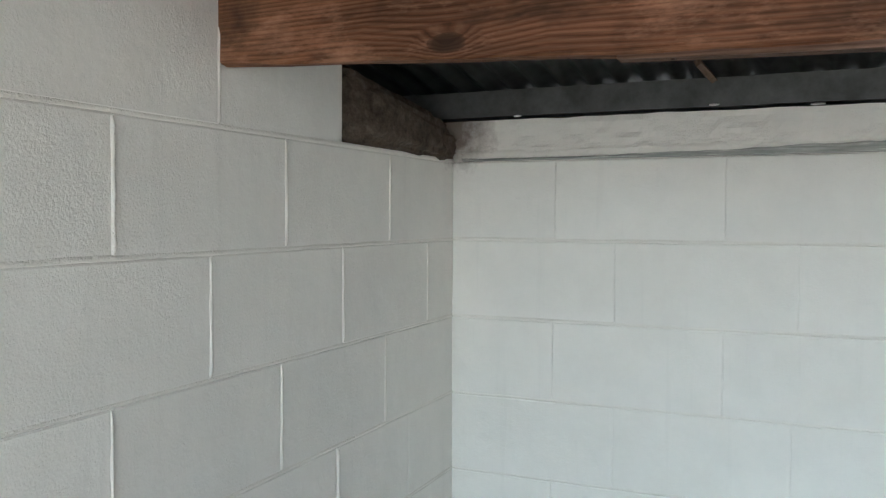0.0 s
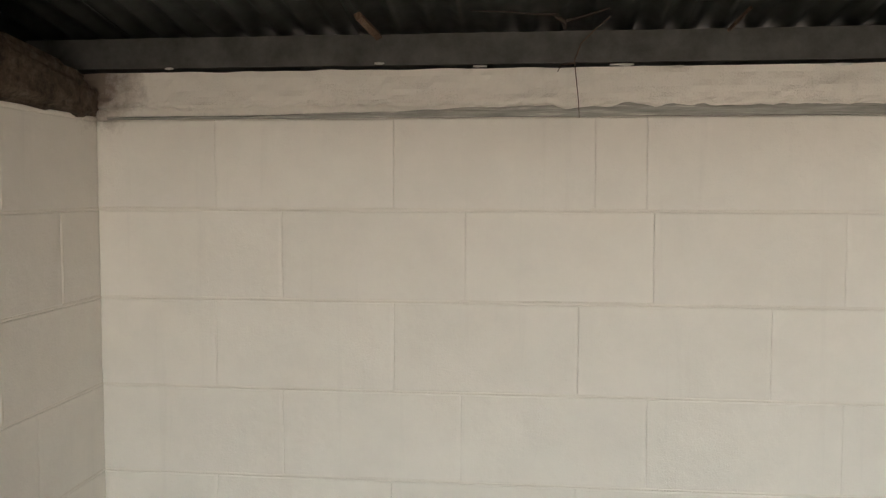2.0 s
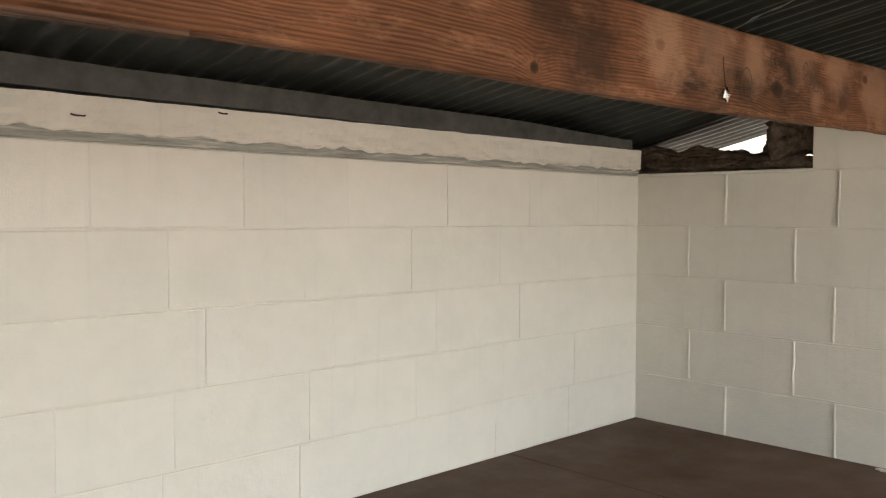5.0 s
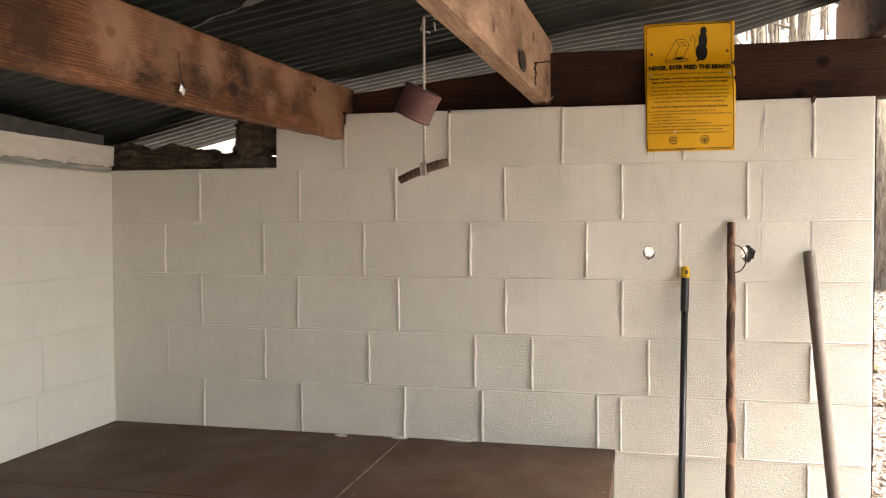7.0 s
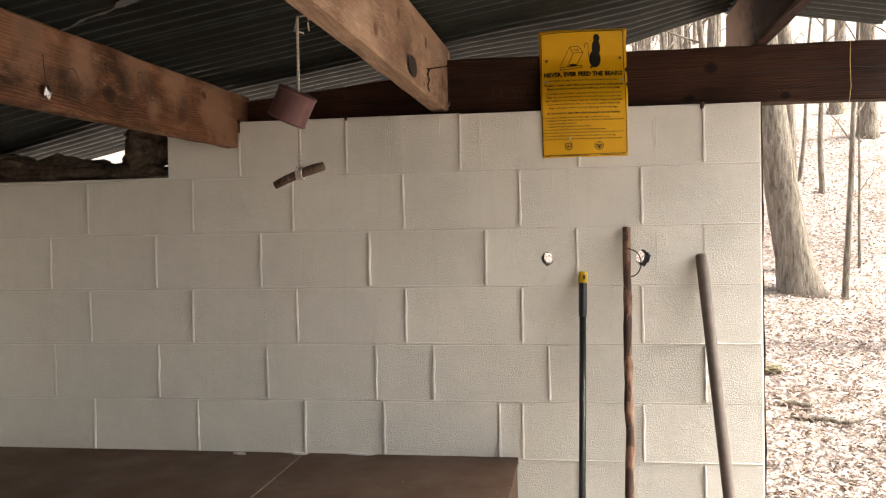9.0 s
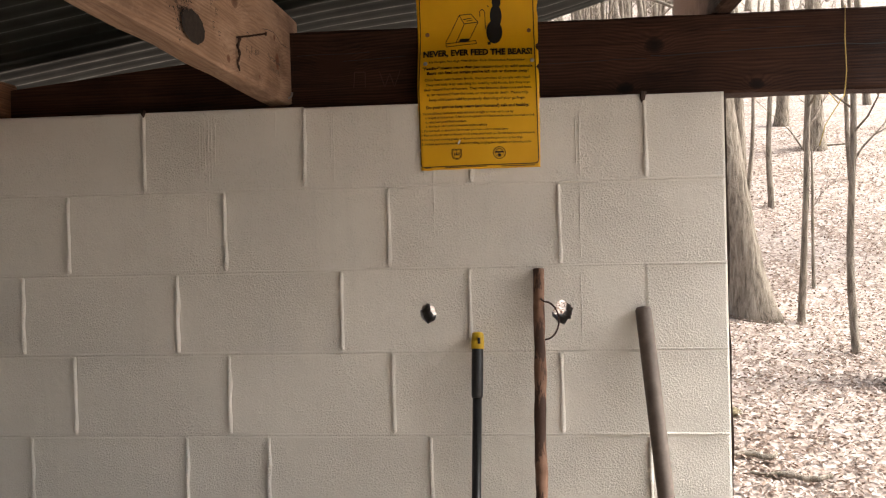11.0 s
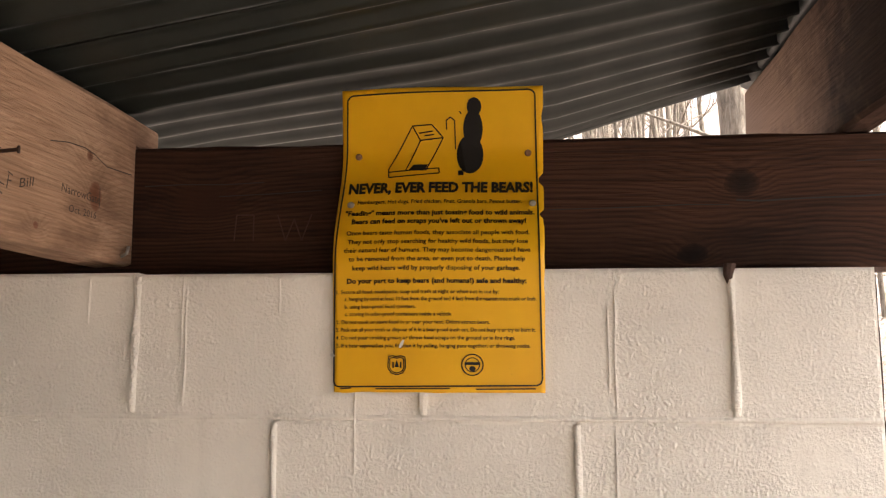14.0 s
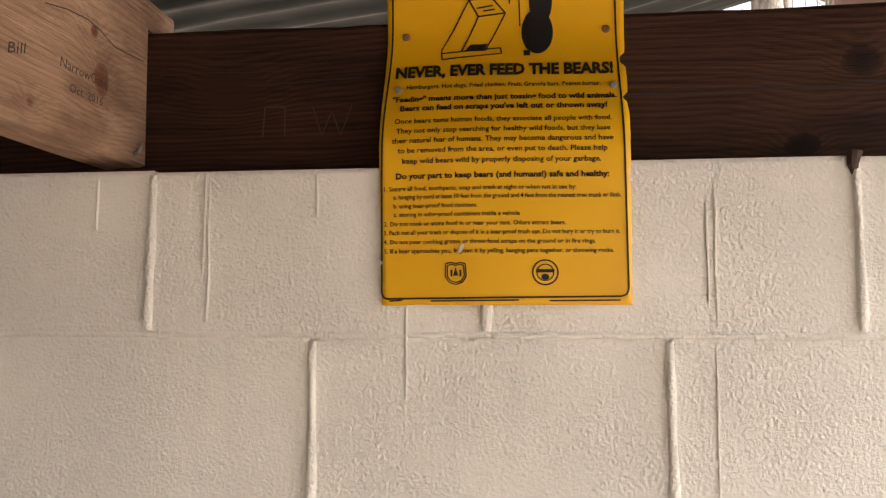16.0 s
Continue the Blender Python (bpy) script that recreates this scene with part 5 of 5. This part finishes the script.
for x0, x1, tx in ((0.028, 0.069, 0.014), (0.83, 0.80, 0.006)):
    lath = thing("wood_scrap", "small splinter of bare wood caught under the roof sheets", "wood scrap", "scraps under the roof")
    bm = bmesh.new()
    tube(bm, [(x0 * 0.5 + x1 * 0.5, 2.09, 1.818), (x1, 2.205, 1.797)], tx * 0.7, 4)
    part("splinter", bm, M_WOODEND, lath)
strip = thing("wood_strip", "thin wood strip nailed under the red-brown beam", "wood strip")
bm = bmesh.new()
rings = []
for k in range(25):
    x = 0.05 + 1.262 * k / 24
    z = 1.737 - 0.035 * math.sin(math.pi * (x + 0.68) / 4.6) + tie_bow(x)
    y = tie_y(x)
    w = 0.001 * noise.noise((x * 11, 2, 2))
    rings.append([bm.verts.new((x, y + dy, z + dz + w)) for dy, dz in ((0.006, 0.003), (0.006, -0.007), (0.036, -0.007), (0.036, 0.003))])
for a, b in zip(rings, rings[1:]):
    for j in range(4):
        bm.faces.new((a[j], b[j], b[(j + 1) % 4], a[(j + 1) % 4]))
bm.faces.new(rings[0][::-1])
bm.faces.new(rings[-1])
bmesh.ops.recalc_face_normals(bm, faces=bm.faces[:])
part("strip", bm, M_RIDGE, strip)
for x in (0.12, 0.66, 1.22):
    z = 1.737 - 0.035 * math.sin(math.pi * (x + 0.68) / 4.6) + tie_bow(x) - 0.007
    bm = bmesh.new()
    tube(bm, [(x, tie_y(x) + 0.021, z + 0.006), (x, tie_y(x) + 0.021, z - 0.0015)], 0.0035, 8)
    part("nail", bm, M_RUST, strip, "rusty nail head under the strip")
for x, y in ((3.755, 1.24), (3.79, 1.06), (3.785, 0.82), (3.77, 1.02), (3.782, 0.78)):
    bm = bmesh.new()
    c = Vector((x, y, P_Z + 0.001))
    k = 9
    vs = [c + Vector((0.008 * math.cos(6.28 * i / k) * rnd.uniform(0.6, 1.4), 0.028 * math.sin(6.28 * i / k) * rnd.uniform(0.6, 1.3), 0)) for i in range(k)]
    lo = [bm.verts.new(v) for v in vs]
    hi = [bm.verts.new(v + Vector((0, 0, 0.004 + rnd.uniform(0, 0.004)))) for v in vs]
    bm.faces.new(hi)
    bm.faces.new(lo[::-1])
    for i in range(k):
        bm.faces.new((lo[i], lo[(i + 1) % k], hi[(i + 1) % k], hi[i]))
    tagged(new("paint_flake", mesh_of("paint_flake", bm, M_WHITEBIT)), "curled flake of white paint lying on the platform", "paint flake", "flakes along the wall foot")
cord = thing("yellow_cord", "frayed yellow cord looped over the dark plate", "cord")
bm = bmesh.new()
pts = [(3.868, -0.893, 2.036), (3.866, -0.890, 1.96), (3.868, -0.893, 1.88), (3.866, -0.886, 1.82), (3.866, -0.862, 1.785), (3.866, -0.84, 1.75), (3.868, -0.826, 1.70)]
tube(bm, [(3.925, -0.893, 2.038)] + pts, 0.0012, 6)
tube(bm, [(3.866, -0.872, 1.80), (3.866, -0.862, 1.812), (3.867, -0.850, 1.828)], 0.0012, 6)
part("strand", bm, M_CORD, cord, "", True)
tape = thing("tape_scrap", "torn grey tape stuck under the roof sheets", "tape")
bm = bmesh.new()
g = []
for i in range(13):
    xx, yy = 2.88 - 0.007 * i + 0.006 * math.sin(i), 1.36 - 0.26 * i / 12
    w = 0.02 if i > 9 else 0.005 + 0.003 * math.sin(i * 2.0)
    g.append([bm.verts.new((xx + o, yy, roof_z(xx, yy) - 0.003)) for o in (-w, w)])
for a, b in zip(g, g[1:]):
    bm.faces.new((a[0], a[1], b[1], b[0]))
tp = part("strip", bm, M_TAPE, tape)
s = tp.modifiers.new("thickness", "SOLIDIFY")
s.thickness = 0.0008

# ---- outdoors ----


def ground_z(x, y):
    z = -0.06
    if x > 4.6:
        f = x - 4.6
        z += 0.165 * f * min(1.0, f / 2.5) + 0.13 * max(0.0, f - 6.5) + 0.0012 * f * f * (f < 60) + (0.0012 * 3600 if f >= 60 else 0)
    far = max(0.0, min(1.0, (math.hypot(x - 1.6, y - 0.5) - 4.0) / 4.0))
    z += far * (0.25 * noise.noise((x * 0.12, y * 0.12, 2)) + 0.07 * noise.noise((x * 0.7, y * 0.7, 6)))
    return z


def axis_steps(lo, hi, inner_lo, inner_hi, step, grow=1.22):
    xs = [inner_lo + step * i for i in range(int((inner_hi - inner_lo) / step) + 1)]
    d = step
    while xs[-1] < hi:
        d *= grow
        xs.append(xs[-1] + d)
    d = step
    while xs[0] > lo:
        d *= grow
        xs.insert(0, xs[0] - d)
    return xs


gx, gy = axis_steps(-900, 900, 3, 22, 0.25), axis_steps(-900, 900, -12, 6, 0.3)
verts = [(x, y, ground_z(min(x, 140), y) - (0.12 if -0.75 < x < 3.98 and -1.95 < y < 2.4 else 0)) for x in gx for y in gy]
ny = len(gy)
faces = [(i * ny + j, (i + 1) * ny + j, (i + 1) * ny + j + 1, i * ny + j + 1) for i in range(len(gx) - 1) for j in range(ny - 1)]
me = bpy.data.meshes.new("ground")
me.from_pydata(verts, [], faces)
me.materials.append(M_LITTER)
smooth(me)
tagged(new("ground", me), "forest hillside under a thick layer of pale fallen leaves", "ground", "", "structure")

verts, faces = [], []
rl = random.Random(11)
for i in range(80000):
    f = rl.random() ** 1.7
    x = 4.25 + 15 * f
    y = rl.uniform(-0.9 - 0.55 * (x - 1.3) * 0.75, 1.0 - 0.04 * (x - 1.3))
    z = ground_z(x, y)
    s, a = rl.uniform(0.008, 0.018), rl.uniform(0, 6.28)
    m = Matrix.Translation((x, y, z + 0.02)) @ Euler((rl.uniform(-0.7, 0.7), rl.uniform(-0.7, 0.7), a)).to_matrix().to_4x4()
    b = len(verts)
    for px, py, pz in ((-1.2, 0, 0.1), (-0.3, 0.55, 0.3), (0.7, 0.45, 0.2), (1.3, 0, -0.05), (0.7, -0.45, 0.25), (-0.3, -0.55, 0.3), (0.2, 0, 0)):
        verts.append(m @ Vector((px * s, py * s, pz * s)))
    faces += [(b + 6, b + (k + 1) % 6, b + k) for k in range(6)]
me = bpy.data.meshes.new("fallen_leaves")
me.from_pydata(verts, [], faces)
me.materials.append(M_LEAF)
tagged(new("fallen_leaves", me), "dry brown fallen leaves strewn over the slope", "leaves", "", "stuff")


def tree_thing(seed, r, h, branches, lean=0.0, flare=1.0):
    """A bare winter tree: a tapered trunk and a crown of limbs and twigs."""
    rt = random.Random(seed)
    t = thing("tree", "tall bare winter tree with furrowed grey-brown bark", "tree", "bare trees on the hillside")
    n = 18
    axis, rad = [], []
    for i in range(n + 1):
        f = i / n
        f = f ** 1.4
        wob = 0.012 * h
        axis.append(Vector((wob * noise.noise((f * 3, seed, 0)) + lean * h * f, wob * noise.noise((f * 3, seed, 5)), h * f - 0.15)))
        rad.append(r * (1 - 0.86 * f) * (1 + flare * 0.75 * math.exp(-f * h / (r * 1.6))))
    bm = bmesh.new()
    tube(bm, axis, rad, 14 if r > 0.12 else 8, 0.06, rt)
    part("trunk", bm, M_BARK, t, "", True)
    bm = bmesh.new()

    def along(f):
        f = max(0.0, min(0.999, f)) ** (1 / 1.4) * n
        i = int(f)
        return axis[i].lerp(axis[i + 1], f - i), rad[i]

    def limb(p, d, length, rr, depth):
        pts = [p]
        for k in range(5):
            d = (d + Vector((rt.uniform(-0.25, 0.25), rt.uniform(-0.25, 0.25), rt.uniform(-0.08, 0.2)))).normalized()
            pts.append(pts[-1] + d * length / 5)
        tube(bm, pts, [max(0.003, rr * (1 - 0.85 * k / 5)) for k in range(6)], 5 if depth else 4)
        if depth:
            for k in range(3):
                q = pts[rt.randrange(2, 6)]
                limb(q, (d + Vector((rt.uniform(-1, 1), rt.uniform(-1, 1), rt.uniform(-0.2, 0.7)))).normalized(), length * rt.uniform(0.35, 0.6), rr * 0.45, depth - 1)

    for b in range(branches):
        f = rt.uniform(0.22, 0.97)
        p, rr = along(f)
        a = rt.uniform(0, 6.28)
        limb(p, Vector((math.cos(a), math.sin(a), rt.uniform(0.25, 0.9))).normalized(), h * rt.uniform(0.10, 0.24) * (1.2 - f), max(0.012, rr * 0.42), 2 if r > 0.08 else 1)
    part("crown", bm, M_BARK, t, "", True)
    return t


def plant(model, x, y, turn=0.0, size=1.0, tilt=0.0):
    ob = copy_thing(model, pose(x, y, ground_z(x, y) - 0.05, tilt, 0, 0) @ pose(0, 0, 0, 0, 0, turn))
    ob.scale = (size, size, size)
    return ob


kinds = [tree_thing(3, 0.24, 16, 13), tree_thing(5, 0.16, 15, 12), tree_thing(8, 0.09, 11, 11), tree_thing(13, 0.05, 7, 9, 0.03), tree_thing(21, 0.35, 18, 14)]
for i, ob in enumerate(kinds):
    ob.matrix_world = pose(*((-24, 34), (-30, 12), (14, 30), (22, 26), (-15, -28))[i], ground_z(*((-24, 34), (-30, 12), (14, 30), (22, 26), (-15, -28))[i]))
# (kind, x, y, size, tilt, turn)
EYE_X, EYE_Y = 1.363, -0.075
near = [(0, 9.9, -2.12, 0.72, -6, 40), (2, 11.0, -2.25, 1.0, -1, 160), (3, 9.72, -2.49, 0.72, 2, 200), (3, 8.79, -2.65, 0.72, 1.5, 90), (1, 7.95, -2.72, 0.95, 4, 310), (3, 11.12, -3.06, 0.42, 1.5, 15), (3, 14.30, -3.53, 0.9, 2, 120),
        (3, 14.97, -3.33, 0.72, 3, 250), (3, 15.82, -3.44, 0.7, 1, 60), (1, 17.75, -5.26, 1.0, 0, 170), (1, 19.94, -5.29, 0.8, 2, 300), (3, 15.46, -5.05, 0.85, 0, 33), (2, 12.6, -5.6, 0.9, 0, 77), (3, 8.6, -3.6, 0.9, 2, 144),
        (2, 13.2, -6.4, 1.0, 1, 20), (0, 12.0, -7.2, 1.0, 2, 95)]
rt = random.Random(4)
for kind, x, y, size, tilt, turn in near:
    plant(kinds[kind], x, y - 0.016 * x, turn, size, tilt)
placed = 0
while placed < 150:
    dist, a = 21 + 75 * rt.random() ** 0.7, radians(rt.uniform(-4, 44))
    x, y = EYE_X + dist * math.cos(a), EYE_Y - dist * math.sin(a)
    plant(kinds[rt.choice((0, 1, 1, 2, 2, 2, 3, 3))], x, y, rt.uniform(0, 360), rt.uniform(0.75, 1.3), rt.uniform(-4, 4))
    placed += 1
for i in range(60):
    dist, a = 13 + 22 * rt.random(), radians(rt.uniform(1.5, 12.0))
    plant(kinds[rt.choice((2, 3, 3, 3))], EYE_X + dist * math.cos(a), EYE_Y - dist * math.sin(a), rt.uniform(0, 360), rt.uniform(0.6, 1.0), rt.uniform(-4, 4))
for i in range(40):
    dist, a = 12 + 40 * rt.random(), radians(rt.uniform(45, 355))
    x, y = 1.6 + dist * math.cos(a), 0.5 - dist * math.sin(a)
    plant(kinds[rt.choice((0, 1, 2, 4))], x, y, rt.uniform(0, 360), rt.uniform(0.8, 1.2), rt.uniform(-3, 3))
for x, y, length, turn in ((6.48, -1.54, 0.42, 82), (6.70, -1.41, 0.24, 86), (17.8, -5.56, 1.4, 70)):
    bm = bmesh.new()
    tube(bm, [(length * (k / 6 - 0.5), 0.03 * math.sin(k), ground_z(x, y) + 0.03 + 0.01 * math.cos(k * 2)) for k in range(7)], [0.012, 0.016, 0.018, 0.018, 0.015, 0.012, 0.006], 7)
    ob = new("fallen_branch", smooth(mesh_of("fallen_branch", bm, M_BARK)))
    ob.matrix_world = pose(x, y, 0, 0, 0, turn)
    tagged(ob, "dead fallen branch lying on the leaves", "branch", "fallen branches")
mx, my = 7.26, -1.35
bm = bmesh.new()
bmesh.ops.create_icosphere(bm, subdivisions=4, radius=1)
for v in bm.verts:
    d = v.co.copy()
    v.co = Vector((d.x * 0.07, d.y * 0.11, d.z * 0.035)) * (1 + 0.5 * noise.noise(d * 3) + 0.2 * noise.noise(d * 9)) + Vector((mx, my, ground_z(mx, my) + 0.02))
tagged(new("moss_clump", smooth(mesh_of("moss_clump", bm, M_MOSS))), "low clump of green moss among the leaves", "moss")

# ---- the blocks, laid last ----
bed_beads(wall_east, east, 0.0040)
bed_beads(wall_west, west, 0.003)
bed_beads(wall_back, back, 0.0036)
lay(wall_east, east, east_tops, 0.95, east_holes)
lay(wall_west, west, west_tops, 0.9, None, M_PAINT_SMOOTH, 0.6)
lay(wall_back, back, None, 0.0, None, M_PAINT_SMOOTH)
